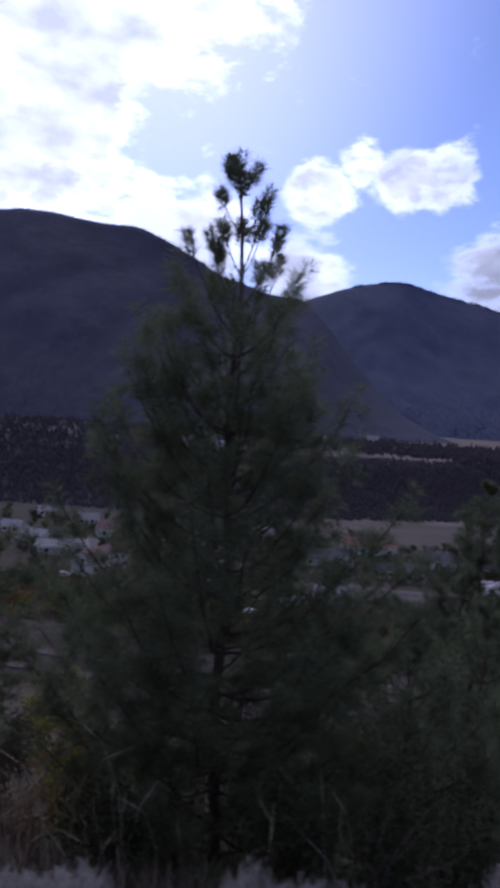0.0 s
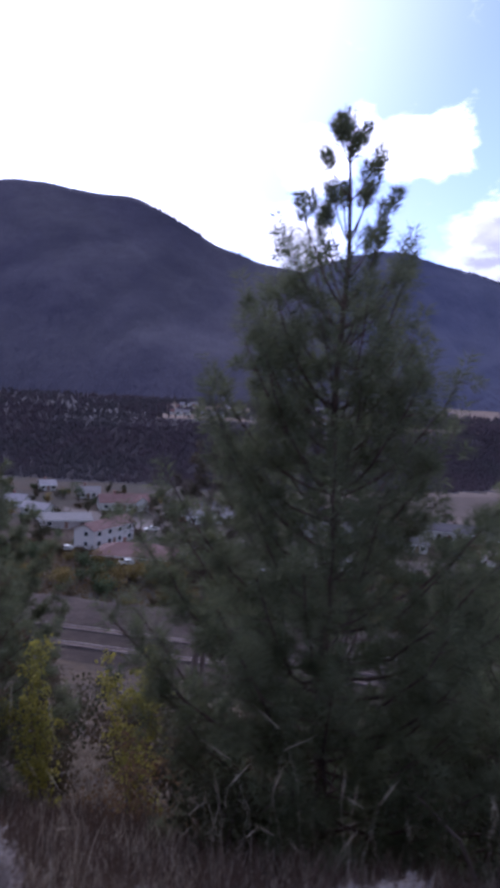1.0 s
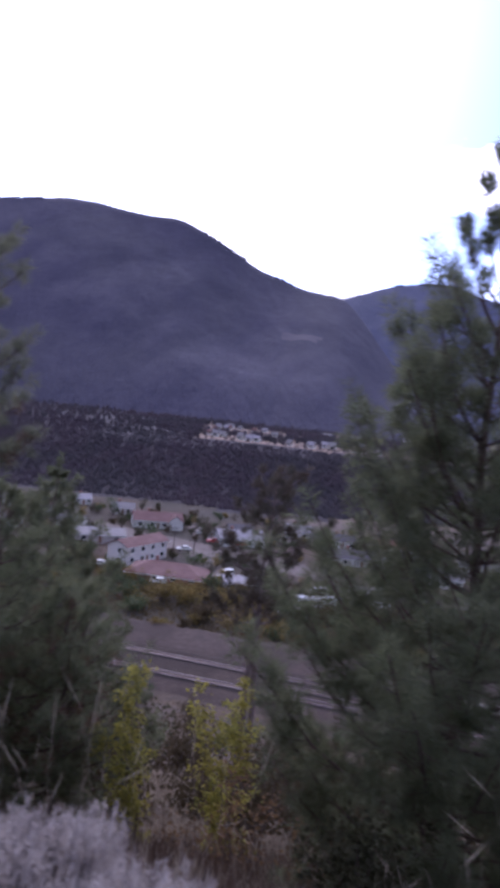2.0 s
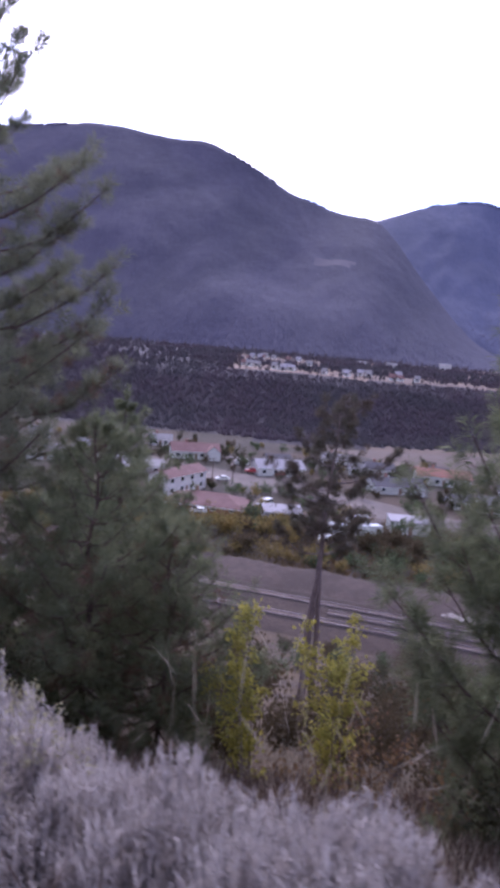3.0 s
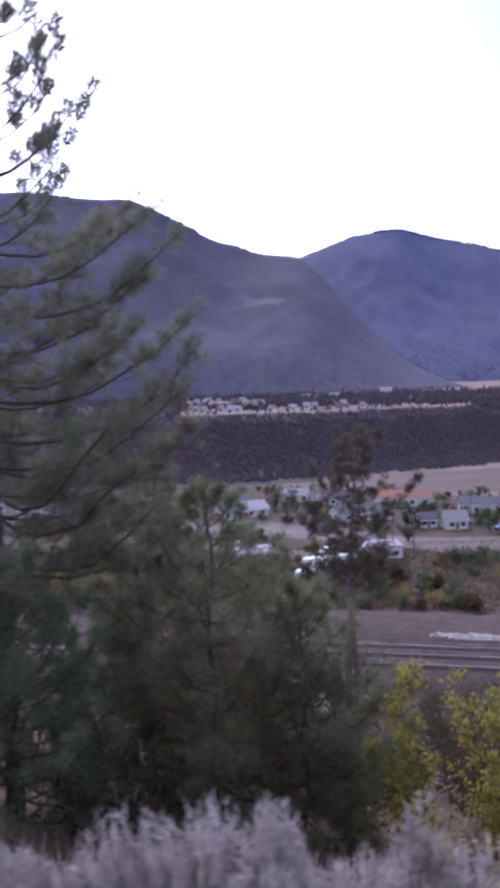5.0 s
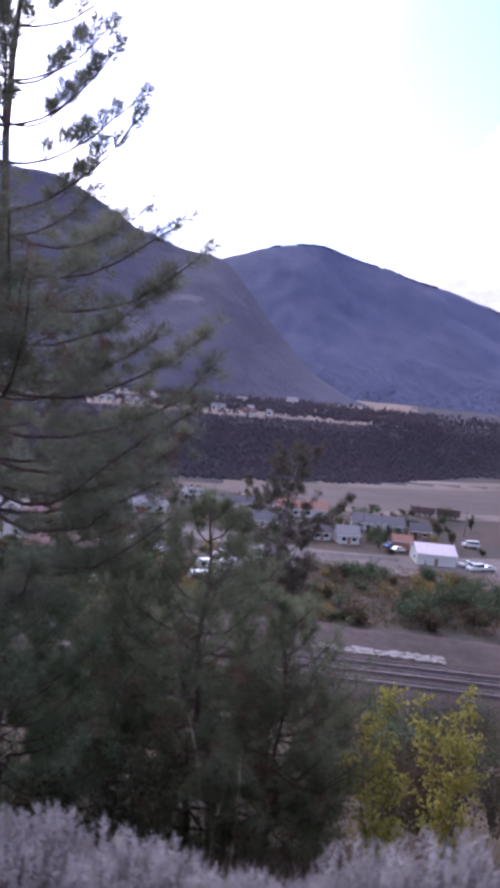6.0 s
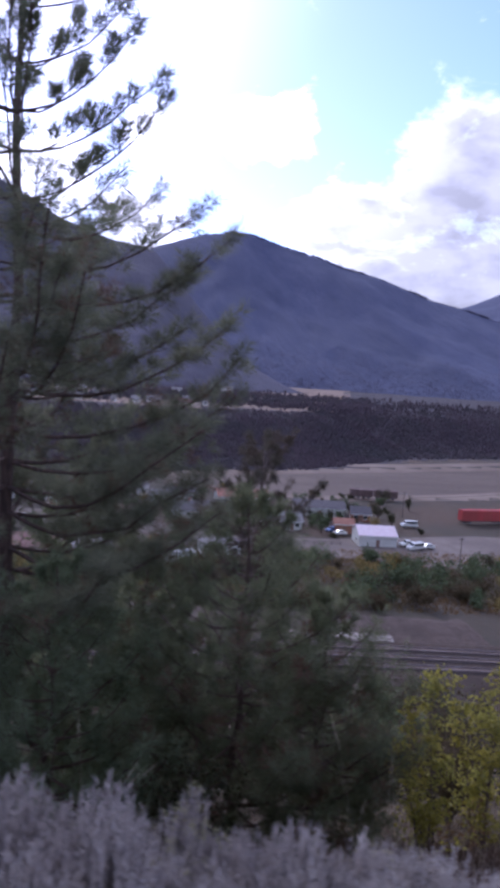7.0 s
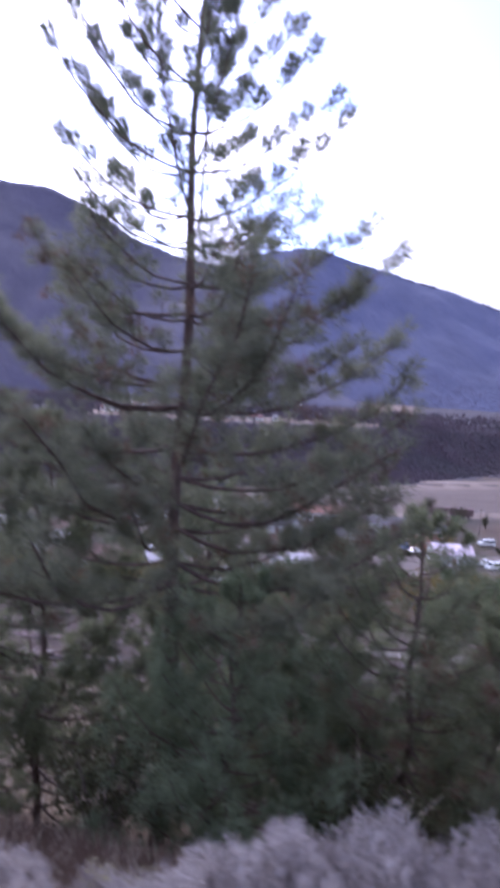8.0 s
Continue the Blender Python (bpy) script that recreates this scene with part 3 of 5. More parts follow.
for _ in range(3600):
    b, d = rng.uniform(-9, 22), rng.uniform(455, 760)
    if -6 < b < 1.2 and 520 < d < 640 or b > 1.2 and d < 475:
        continue
    x, y = CX + d * math.sin(radians(b)), CY + d * math.cos(radians(b))
    h = rng.uniform(2.6, 5.4)
    conifer(me, x, y, ground_at(x, y) - 0.3, h, h * rng.uniform(0.28, 0.44), rng, tiers=2, sides=6)
for _ in range(4600):
    a = radians(rng.uniform(-44, -5) if rng.random() < 0.65 else rng.uniform(19.5, 45))
    d = rng.uniform(400, 760)
    x, y = CX + d * math.sin(a), CY + d * math.cos(a)
    if y < float(far_edge(x)) + 60:
        continue
    h = rng.uniform(2.5, 5.5)
    conifer(me, x, y, ground_at(x, y) - 0.3, h, h * rng.uniform(0.2, 0.34), rng, tiers=2, sides=6)
single("terrace_woods", me, "far_needles", "scattered pines along the dry terrace beyond the river", "trees", kind="stuff", smooth=True)


# ------------------------------------------------------------ railway, roads, river flats
def rail_y(x, off):
    return off - 0.19 * x


RX0, RX1 = -70.0, 95.0
b = Mesh()
xs = np.linspace(RX0 - 30, RX1 + 30, 30)
for x in xs:
    for off, z in ((103, -43.95), (108, -43.75), (126.5, -43.6), (128, -43.9)):
        b.v.append((float(x), float(rail_y(x, off)), z))
b.f = [(4 * i + k, 4 * i + 4 + k, 4 * i + 5 + k, 4 * i + 1 + k) for i in range(len(xs) - 1) for k in range(3)]
single("rail_bed", b, "ballast", "dark stony ballast bed under the railway tracks", "rail bed", kind="structure")

# pale heap of gravel along the far side of the tracks
rng = random.Random(4)
b = Mesh()
xs = np.linspace(-55, 64, 130)
for i, x in enumerate(xs):
    w = 1.0 + 0.25 * math.sin(x * 0.31) + 0.12 * math.sin(x * 0.9 + 1)
    for off, z in ((126.6, -44.1), (128.0, -43.72), (131.8, -43.6 + 0.2 * w), (136.8, -43.3 + 0.45 * w), (139.0, -43.5 + 0.4 * w), (141.5, -44.2)):
        b.v.append((float(x), float(rail_y(x, off)) + 0.4 * math.sin(x * 0.5), z + (rng.uniform(-0.16, 0.16) if z > -44 else 0)))
b.f = [(6 * i + k, 6 * i + 6 + k, 6 * i + 7 + k, 6 * i + 1 + k) for i in range(len(xs) - 1) for k in range(5)]
single("gravel_bank", b, "gravel", "long low bank of pale grey gravel beside the tracks", "gravel bank", kind="structure", smooth=True)

for off, west_end in ((123.4, -72), (119.6, 4), (115.4, -72)):
    tr = thing("railway_track", pose(0, rail_y(0, off), -43.72, 0, 0, -math.degrees(math.atan(0.19))), "rusty steel railway track on dark wooden ties", "railway track", "tracks")
    for sgn in (-1, 1):
        q = Mesh()
        yy = sgn * 0.7175
        prof = ((-0.07, 0.16), (0.07, 0.16), (0.012, 0.18), (0.012, 0.27), (0.04, 0.29), (0.04, 0.33), (-0.04, 0.33), (-0.04, 0.29), (-0.012, 0.27), (-0.012, 0.18))
        n = len(prof)
        for x in (west_end, 30, 50, 70, 97):
            q.v += [(x, yy + py, pz) for py, pz in prof]
        q.f = [(i * n + k, i * n + (k + 1) % n, (i + 1) * n + (k + 1) % n, (i + 1) * n + k) for i in range(4) for k in range(n)]
        part("rail", q, "rail", tr, "worn steel rail")
    q = Mesh()
    x = west_end + 1.0
    while x < 96:
        q.box(x, -1.28, 0.0, x + 0.24, 1.28, 0.165)
        x += 0.62
    tagged(part("tie_bed", q, "tie", tr, "dark wooden ties"), kind="stuff")
    q = Mesh()
    count = (97 - west_end) // 2 + 1
    for k in range(count):
        x = west_end + 2 * k
        w = 0.25 * math.sin(x * 0.37 + off) + 0.12 * math.sin(x * 1.1)
        q.v += [(x, -2.3 - w, -0.12), (x, -1.45, 0.10), (x, 1.45, 0.10), (x, 2.3 + w, -0.12)]
    q.f = [(4 * i + k, 4 * i + 4 + k, 4 * i + 5 + k, 4 * i + 1 + k) for i in range(count - 1) for k in range(3)]
    part("track_ballast", q, "track_bed", tr, "dark ballast shoulders")
    # pale strip added between the rails to draw each track as a bright line
    q = Mesh()
    for k in range(count):
        x = west_end + 2 * k
        w = 0.40 + 0.10 * math.sin(x * 0.21 + off) + 0.05 * math.sin(x * 1.7)
        q.v += [(x, -w, 0.12), (x, -w * 0.7, 0.20), (x, w * 0.7, 0.20), (x, w, 0.12)]
    q.f = [(4 * i + k, 4 * i + 4 + k, 4 * i + 5 + k, 4 * i + 1 + k) for i in range(count - 1) for k in range(3)]
    part("dust", q, "dust", tr, "pale strip between the rails")

# broken pale rock beside the line
q = Mesh()
for _ in range(260):
    x = rng.uniform(24, 46)
    y = rail_y(x, rng.uniform(126.6, 129.0))
    s = rng.uniform(0.25, 0.75)
    o = len(q.v)
    for dx, dy, dz in ((-1, -1, -1), (1, -1, -1), (1, 1, -1), (-1, 1, -1), (-1, -1, 1), (1, -1, 1), (1, 1, 1), (-1, 1, 1)):
        q.v.append((x + dx * s * rng.uniform(0.5, 1), y + dy * s * rng.uniform(0.5, 1), -43.6 + (dz * 0.5 + 0.5) * s * rng.uniform(0.6, 1.1) - 0.3))
    q.f += [tuple(o + i for i in f) for f in ((3, 2, 1, 0), (4, 5, 6, 7), (0, 1, 5, 4), (1, 2, 6, 5), (2, 3, 7, 6), (3, 0, 4, 7))]
single("rubble", q, "rubble", "strip of broken white rock beside the tracks", "rubble", kind="stuff")


def strip(name, pts, mat, label, category, z=TOWN_Z + 0.12):
    """A road laid along points of x, y and half width."""
    q = Mesh()
    for i, (x, y, h) in enumerate(pts):
        a, c = pts[max(i - 1, 0)], pts[min(i + 1, len(pts) - 1)]
        d = Vector((c[0] - a[0], c[1] - a[1], 0)).normalized()
        nx, ny = -d.y * h, d.x * h
        q.v += [(x - nx * 1.04, y - ny * 1.04, z - 0.2), (x - nx, y - ny, z), (x + nx, y + ny, z), (x + nx * 1.04, y + ny * 1.04, z - 0.2)]
    q.f = [(4 * i + k, 4 * i + 4 + k, 4 * i + 5 + k, 4 * i + 1 + k) for i in range(len(pts) - 1) for k in range(3)]
    single(name, q, mat, label, category, kind="structure")


strip("road", [(-140, 268, 9), (-100, 256, 9), (-60, 240, 8), (-25, 224, 9), (-3, 217, 9), (18, 205, 7), (34, 195, 6), (46, 190, 8), (62, 187, 11), (80, 184, 16), (110, 184, 20), (150, 180, 18), (220, 176, 12)], "road", "wide dusty grey road through the village", "road")
strip("road", [(-6, 214, 3.5), (-8, 232, 3), (-24, 246, 3), (-28, 262, 3)], "road", "narrow grey lane between houses", "road", TOWN_Z + 0.16)
strip("road", [(20, 206, 4), (22, 190, 3.5), (6, 184, 4), (-14, 190, 4), (-20, 214, 4)], "road", "grey gravel yard between houses", "road", TOWN_Z + 0.20)
strip("sand_bar", [(130, 372, 5), (170, 380, 7), (230, 402, 6), (300, 428, 3)], "sand", "pale sand bar along the far shore", "sand bar", TOWN_Z + 0.1)
strip("road", [(95, 268, 2.2), (150, 282, 2.5), (230, 312, 2.5)], "sand", "pale track along the river", "road", TOWN_Z + 0.14)


# ------------------------------------------------------------ houses
def roof_mesh(w, d, z, rise, over, thick=0.18, hip=False):
    q = Mesh()
    x0, x1, y0, y1, ym = -over, w + over, -over, d + over, d / 2
    ze = z - over * rise / (d / 2)
    i = (d / 2 + over) * 0.9 if hip else 0.0
    zt = z + rise
    for dz in (0, -thick):
        q.v += [(x0, y0, ze + dz), (x1, y0, ze + dz), (x1, y1, ze + dz), (x0, y1, ze + dz), (x0 + i, ym, zt + dz), (x1 - i, ym, zt + dz)]
    top = [(0, 1, 5, 4), (2, 3, 4, 5)] + ([(1, 2, 5), (3, 0, 4)] if hip else [])
    q.f = top + [tuple(k + 6 for k in reversed(f)) for f in top]
    rim = [(0, 1), (1, 2), (2, 3), (3, 0)] if hip else [(0, 1), (1, 5), (5, 2), (2, 3), (3, 4), (4, 0)]
    q.f += [(a + 6, c + 6, c, a) for a, c in rim]
    return q


def house(L, R, depth, wall_h, rise, wall, roof, label, windows=3, hip=False, chimney=True, gable=0.0, storeys=1, door_at=0.5, over=0.5, flat=False):
    """A house whose front runs from L to R; its body lies behind that line."""
    w = math.hypot(R[0] - L[0], R[1] - L[1])
    ang = math.degrees(math.atan2(R[1] - L[1], R[0] - L[0]))
    h = thing("house", pose(L[0], L[1], TOWN_Z, 0, 0, ang), label, "house", "village houses")
    q = Mesh()
    q.box(0, 0, -0.3, w, depth, wall_h)
    if not hip and not flat:
        for x in (0.0, w - 0.02):
            q.add([(x, 0, wall_h), (x, depth, wall_h), (x, depth / 2, wall_h + rise * 0.96), (x + 0.02, 0, wall_h), (x + 0.02, depth, wall_h), (x + 0.02, depth / 2, wall_h + rise * 0.96)], [(0, 2, 1), (3, 4, 5), (0, 3, 5, 2), (1, 2, 5, 4)])
    part("wall", q, wall, h)
    if flat:
        q = Mesh()
        q.box(-0.25, -0.25, wall_h, w + 0.25, depth + 0.25, wall_h + 0.28, 0.1)
        part("roof", q, roof, h)
    else:
        part("roof", roof_mesh(w, depth, wall_h + 0.12, rise, over, hip=hip), roof, h)
        q = Mesh()
        q.box(-over, -over - 0.06, wall_h - 0.32 - over * rise / depth, w + over, -over - 0.01, wall_h - 0.1 - over * rise / depth)
        part("fascia", q, "trim", h, "white fascia board")
    if chimney:
        q = Mesh()
        cx = w * 0.3
        q.box(cx, depth * 0.55, wall_h, cx + 0.7, depth * 0.55 + 0.7, wall_h + rise + 0.9)
        q.box(cx - 0.08, depth * 0.55 - 0.08, wall_h + rise + 0.9, cx + 0.78, depth * 0.55 + 0.78, wall_h + rise + 1.02)
        part("chimney", q, "brick", h, "brick chimney")

    def window(x, z, ww, hh, side="front"):
        f, p = Mesh(), Mesh()
        if side == "front":
            f.box(x - 0.1, -0.06, z - 0.1, x + ww + 0.1, 0.02, z + hh + 0.1)
            p.box(x, -0.09, z, x + ww, -0.05, z + hh)
            s = (x - 0.16, -0.16, z - 0.18, x + ww + 0.16, 0.0, z - 0.1)
        else:
            xx = -0.06 if side == "left" else w + 0.06
            k = 1 if side == "left" else -1
            f.box(min(xx, xx + 0.08 * k), x - 0.1, z - 0.1, max(xx, xx + 0.08 * k), x + ww + 0.1, z + hh + 0.1)
            p.box(min(xx, xx - 0.03 * k), x, z, max(xx, xx - 0.03 * k), x + ww, z + hh)
            s = (min(xx - 0.1 * k, xx), x - 0.16, z - 0.18, max(xx - 0.1 * k, xx), x + ww + 0.16, z - 0.1)
        fr = part("window", f, "trim", h, "white framed window")
        part("pane", p, "glass", fr, "dark glass pane")
        sm = Mesh()
        sm.box(*s)
        part("sill", sm, "trim", fr)

    for st in range(storeys):
        zz = 0.95 + st * 2.6
        for k in range(windows):
            x = w * (k + 0.5) / windows - 0.65
            if st == 0 and abs(x + 0.65 - w * door_at) < 1.3:
                continue
            window(x, zz, 1.3, 1.15)
        window(depth * 0.3, zz, 1.1, 1.1, "left")
        window(depth * 0.62, zz, 1.0, 1.1, "right")
    q = Mesh()
    q.box(w * door_at - 0.5, -0.07, 0.05, w * door_at + 0.5, 0.02, 2.1)
    dr = part("door", q, "door", h, "brown front door")
    q = Mesh()
    q.box(w * door_at + 0.32, -0.13, 1.0, w * door_at + 0.4, -0.06, 1.1)
    part("handle", q, "steel", dr)
    q = Mesh()
    q.box(w * door_at - 0.9, -1.2, -0.2, w * door_at + 0.9, -0.08, 0.05)
    part("step", q, "rubble", h, "concrete step")
    if gable:
        x0, x1 = w - gable, w
        q = Mesh()
        q.box(x0, -1.6, -0.3, x1, -0.02, wall_h)
        q.add([(x0, -1.6, wall_h), (x1, -1.6, wall_h), ((x0 + x1) / 2, -1.6, wall_h + gable * 0.42)], [(0, 1, 2)])
        part("porch", q, wall, h, "white gabled front porch")
        q = Mesh()
        xm, zt = (x0 + x1) / 2, wall_h + gable * 0.42 + 0.15
        q.v = [(x0 - 0.3, -1.9, wall_h - 0.05), (xm, -1.9, zt), (x1 + 0.3, -1.9, wall_h - 0.05), (x0 - 0.3, depth * 0.35, wall_h - 0.05), (xm, depth * 0.35, zt), (x1 + 0.3, depth * 0.35, wall_h - 0.05)]
        q.v += [(x, y, z - 0.16) for x, y, z in q.v]
        q.f = [(0, 1, 4, 3), (1, 2, 5, 4), (9, 10, 7, 6), (10, 11, 8, 7), (0, 6, 7, 1), (1, 7, 8, 2)]
        part("porch_roof", q, roof, h)
    return h


house((-15.8, 231.0), (-1.0, 236.8), 9, 2.9, 2.0, "white_wall", "pale_roof", "white bungalow with a pale grey roof beside the street", 4)
house((-47.1, 246.1), (-31.1, 251.1), 9, 2.9, 2.3, "white_wall", "red_roof", "white house with a red-brown roof and a gabled porch", 4, gable=5.0)
house((-37.7, 188.9), (-29.5, 205.1), 6.6, 5.3, 1.5, "cream_wall", "red_roof", "two-storey cream house with a red-brown roof", 4, storeys=2, chimney=False)
house((-35.0, 177.5), (-16.5, 176.5), 11, 2.2, 2.0, "brown_wall", "red_roof", "low brown house under a broad red-brown hipped roof", 4, hip=True, over=0.9)
house((37.5, 246.5), (55.5, 246.8), 9, 3.2, 2.0, "white_wall", "orange_roof", "white house with a bright orange-red roof near the river", 4)
house((60.6, 231.5), (77.0, 228.0), 9, 3.2, 1.8, "white_wall", "dark_roof", "long white house with a dark grey roof", 5, chimney=False)
house((20.8, 177.0), (30.6, 177.4), 7.0, 3.1, 0.4, "white_wall", "pale_roof", "white mobile home with a flat pale roof", 3, flat=True, chimney=False)
house((66.0, 206.0), (71.5, 205.0), 5, 3.0, 1.2, "brown_wall", "orange_roof", "small rust-red shed beside the road", 1, chimney=False)
house((78.0, 224.0), (84.0, 222.5), 6, 2.8, 1.8, "brown_wall", "dark_roof", "small brown house with a dark roof", 2, chimney=False)
house((67.2, 189.4), (77.9, 187.9), 9, 3.3, 2.0, "white_wall", "pink_roof", "white workshop with a faded pink metal roof", 1, chimney=False, over=0.3)
house((43.0, 211.5), (48.2, 212.0), 6, 2.6, 1.6, "white_wall", "dark_roof", "small white cottage with a dark roof", 2, chimney=False)
house((50.0, 208.5), (56.4, 209.0), 6, 3.0, 2.2, "white_wall", "grey_roof", "narrow white cottage with a steep grey roof", 2)
house((21.0, 222.5), (37.2, 227.5), 9, 2.5, 2.0, "white_wall", "dark_roof", "white house under a wide dark roof with a gabled porch", 3, gable=4.5)
house((-58.0, 212.0), (-44.0, 216.5), 11, 2.6, 1.2, "grey_wall", "grey_roof", "grey building under a wide low grey roof", 3, chimney=False)
house((-70.0, 232.0), (-61.5, 229.0), 6, 2.6, 1.4, "white_wall", "pale_roof", "small white house with a pale roof", 2, chimney=False)
house((-77.0, 280.5), (-71.7, 283.0), 6, 2.4, 1.5, "white_wall", "pale_roof", "white house near the river with a pale roof", 3)
house((-60.0, 268.0), (-52.0, 270.0), 6, 2.6, 1.6, "cream_wall", "grey_roof", "cream house with a grey roof behind bushes", 2)
house((-88.7, 218.8), (-77.6, 223.2), 8, 2.8, 1.7, "white_wall", "grey_roof", "white house with a grey roof behind pines", 3)
house((-101.6, 254.7), (-94.5, 257.5), 8, 2.8, 1.8, "white_wall", "pale_roof", "white house beside the diagonal road", 3)
house((20.5, 251.5), (30.2, 252.4), 7, 2.8, 1.8, "white_wall", "dark_roof", "white house with a dark roof near the shore", 3)
house((5.0, 262.0), (14.0, 261.0), 8, 2.8, 1.8, "cream_wall", "grey_roof", "cream house with a grey roof near the shore", 3)


house((-80.0, 243.6), (-72.7, 242.2), 6, 2.6, 1.6, "white_wall", "pale_roof", "small white house with a pale roof near the road", 2)
house((14.5, 251.0), (19.0, 250.0), 5, 2.5, 1.5, "white_wall", "grey_roof", "small white cottage with a grey roof", 1, chimney=False)
house((-10.2, 176.0), (-1.4, 178.2), 8, 2.4, 0.9, "grey_wall", "pale_roof", "low building under a wide pale blue-grey roof", 3, chimney=False)
house((-14.0, 252.0), (-6.0, 254.5), 6, 2.4, 1.4, "grey_wall", "dark_roof", "grey shed behind the white bungalow", 2, chimney=False)
house((44.0, 262.0), (50.0, 261.0), 5, 2.4, 1.4, "brown_wall", "dark_roof", "brown shed near the shore", 1, chimney=False)


def camper(x, y, ang, label, length=6.2):
    """A white camping trailer on one axle."""
    c = thing("camper_trailer", pose(x, y, TOWN_Z + 0.05, 0, 0, ang), label, "camper trailer", "parked vehicles")
    q = Mesh()
    prof = [(0, 0.6), (-0.25, 1.4), (0.1, 2.6), (0.6, 2.9), (length - 0.5, 2.9), (length, 2.5), (length, 0.6)]
    n = len(prof)
    for yy in (0, 2.3):
        q.v += [(px, yy, pz) for px, pz in prof]
    q.f = [tuple(range(n)), tuple(range(2 * n - 1, n - 1, -1))] + [(k, n + k, n + (k + 1) % n, (k + 1) % n) for k in range(n)]
    body = part("body", q, "car_white", c)
    for wx in (0.7, length - 1.8):
        g2 = Mesh()
        g2.box(wx, -0.05, 1.5, wx + 1.0, 0.02, 2.2)
        part("window", g2, "glass", body, "dark window")
    g2 = Mesh()
    g2.box(length * 0.42, -0.05, 0.75, length * 0.42 + 0.7, 0.02, 2.5)
    part("door", g2, "trim", body)
    g2 = Mesh()
    g2.box(0, -0.03, 1.12, length, 0.01, 1.28)
    part("stripe", g2, "car_grey", body, "grey stripe")
    g2 = Mesh()
    g2.tube([(-1.3, 1.15, 0.5), (0, 1.15, 0.55)], [0.06, 0.06], 6)
    part("hitch", g2, "steel", c)
    for yy in (0.05, 2.25):
        t = Mesh()
        t.tube([(length * 0.55, yy - 0.1, 0.33), (length * 0.55, yy + 0.1, 0.33)], [0.33, 0.33], 12)
        part("wheel", t, "tyre", c, "black tyre")


camper(3.0, 157.5, 4, "white camper trailer among shrubs beside the railway")
camper(11.2, 168.6, 24, "long white camper trailer near the mobile home", 8.0)
camper(5.5, 168.0, 8, "white camper trailer beside the pale-roofed building", 4.8)


def fence(x0, y0, x1, y1, label):
    """Posts with two rails."""
    d = math.hypot(x1 - x0, y1 - y0)
    f = thing("fence", pose(x0, y0, TOWN_Z, 0, 0, math.degrees(math.atan2(y1 - y0, x1 - x0))), label, "fence", "fences")
    k = 0.0
    while k <= d:
        q = Mesh()
        q.box(k - 0.06, -0.06, -0.2, k + 0.06, 0.06, 1.25)
        part("post", q, "pole_wood", f)
        k += 2.6
    for z in (0.5, 1.05):
        q = Mesh()
        q.box(0, -0.1, z, d, -0.05, z + 0.12)
        part("rail", q, "pole_wood", f)


fence(36, 191, 62, 190, "weathered wooden fence along the road")
fence(-26, 232, -14, 228, "weathered wooden fence beside the street")
fence(62, 216, 78, 214, "weathered wooden fence in front of the long house")
fence(-60, 204, -47, 201, "weathered wooden fence among trees")


def village(seed, count):
    """Small far houses scattered on the terrace across the river."""
    rr = random.Random(seed)
    for k in range(count):
        a = radians(rr.uniform(-5, 9) if k % 3 else rr.uniform(-5, 1))
        d = rr.uniform(424, 456) if k % 3 else rr.uniform(530, 630)
        x, y = CX + d * math.sin(a), CY + d * math.cos(a)
        w, dp, hh = rr.uniform(2.6, 4.4), rr.uniform(2.6, 4), rr.uniform(1.9, 2.6)
        h = thing("cottage", pose(x, y, ground_at(x, y), 0, 0, rr.uniform(-25, 25)), "small pale house far off on the dry terrace", "house", "terrace houses")
        q = Mesh()
        q.box(0, 0, -0.8, w, dp, hh)
        part("wall", q, rr.choice(("white_wall", "white_wall", "cream_wall")), h)
        part("roof", roof_mesh(w, dp, hh + 0.05, rr.uniform(1.2, 2), 0.4), rr.choice(("grey_roof", "red_roof", "pale_roof")), h)
        q = Mesh()
        q.box(w * 0.2, -0.06, 0.9, w * 0.2 + 1.4, -0.01, 2.0)
        part("window", q, "glass", h)


village(8, 28)
for nm, x, y, w, dp, hh, wall in (("cottage", 66.0, 648.0, 9.0, 6.0, 3.4, "white_wall"), ("cottage", 124.0, 716.0, 11.0, 7.0, 5.5, "cream_wall"), ("cottage", 40.0, 640.0, 8.0, 6.0, 3.0, "white_wall")):
    h = thing(nm, pose(x, y, ground_at(x, y), 0, 0, -6), "pale tall house far off on the terrace" if hh > 5 else "white house far off on the terrace", "house", "terrace houses")
    q = Mesh()
    q.box(0, 0, -0.8, w, dp, hh)
    part("wall", q, wall, h)
    part("roof", roof_mesh(w, dp, hh + 0.05, 1.8, 0.5), "grey_roof", h)
    for k in range(4 if hh > 5 else 2):
        q = Mesh()
        q.box(w * (k + 0.3) / 4, -0.06, 0.9, w * (k + 0.3) / 4 + 1.4, -0.01, 2.2)
        part("window", q, "glass", h)


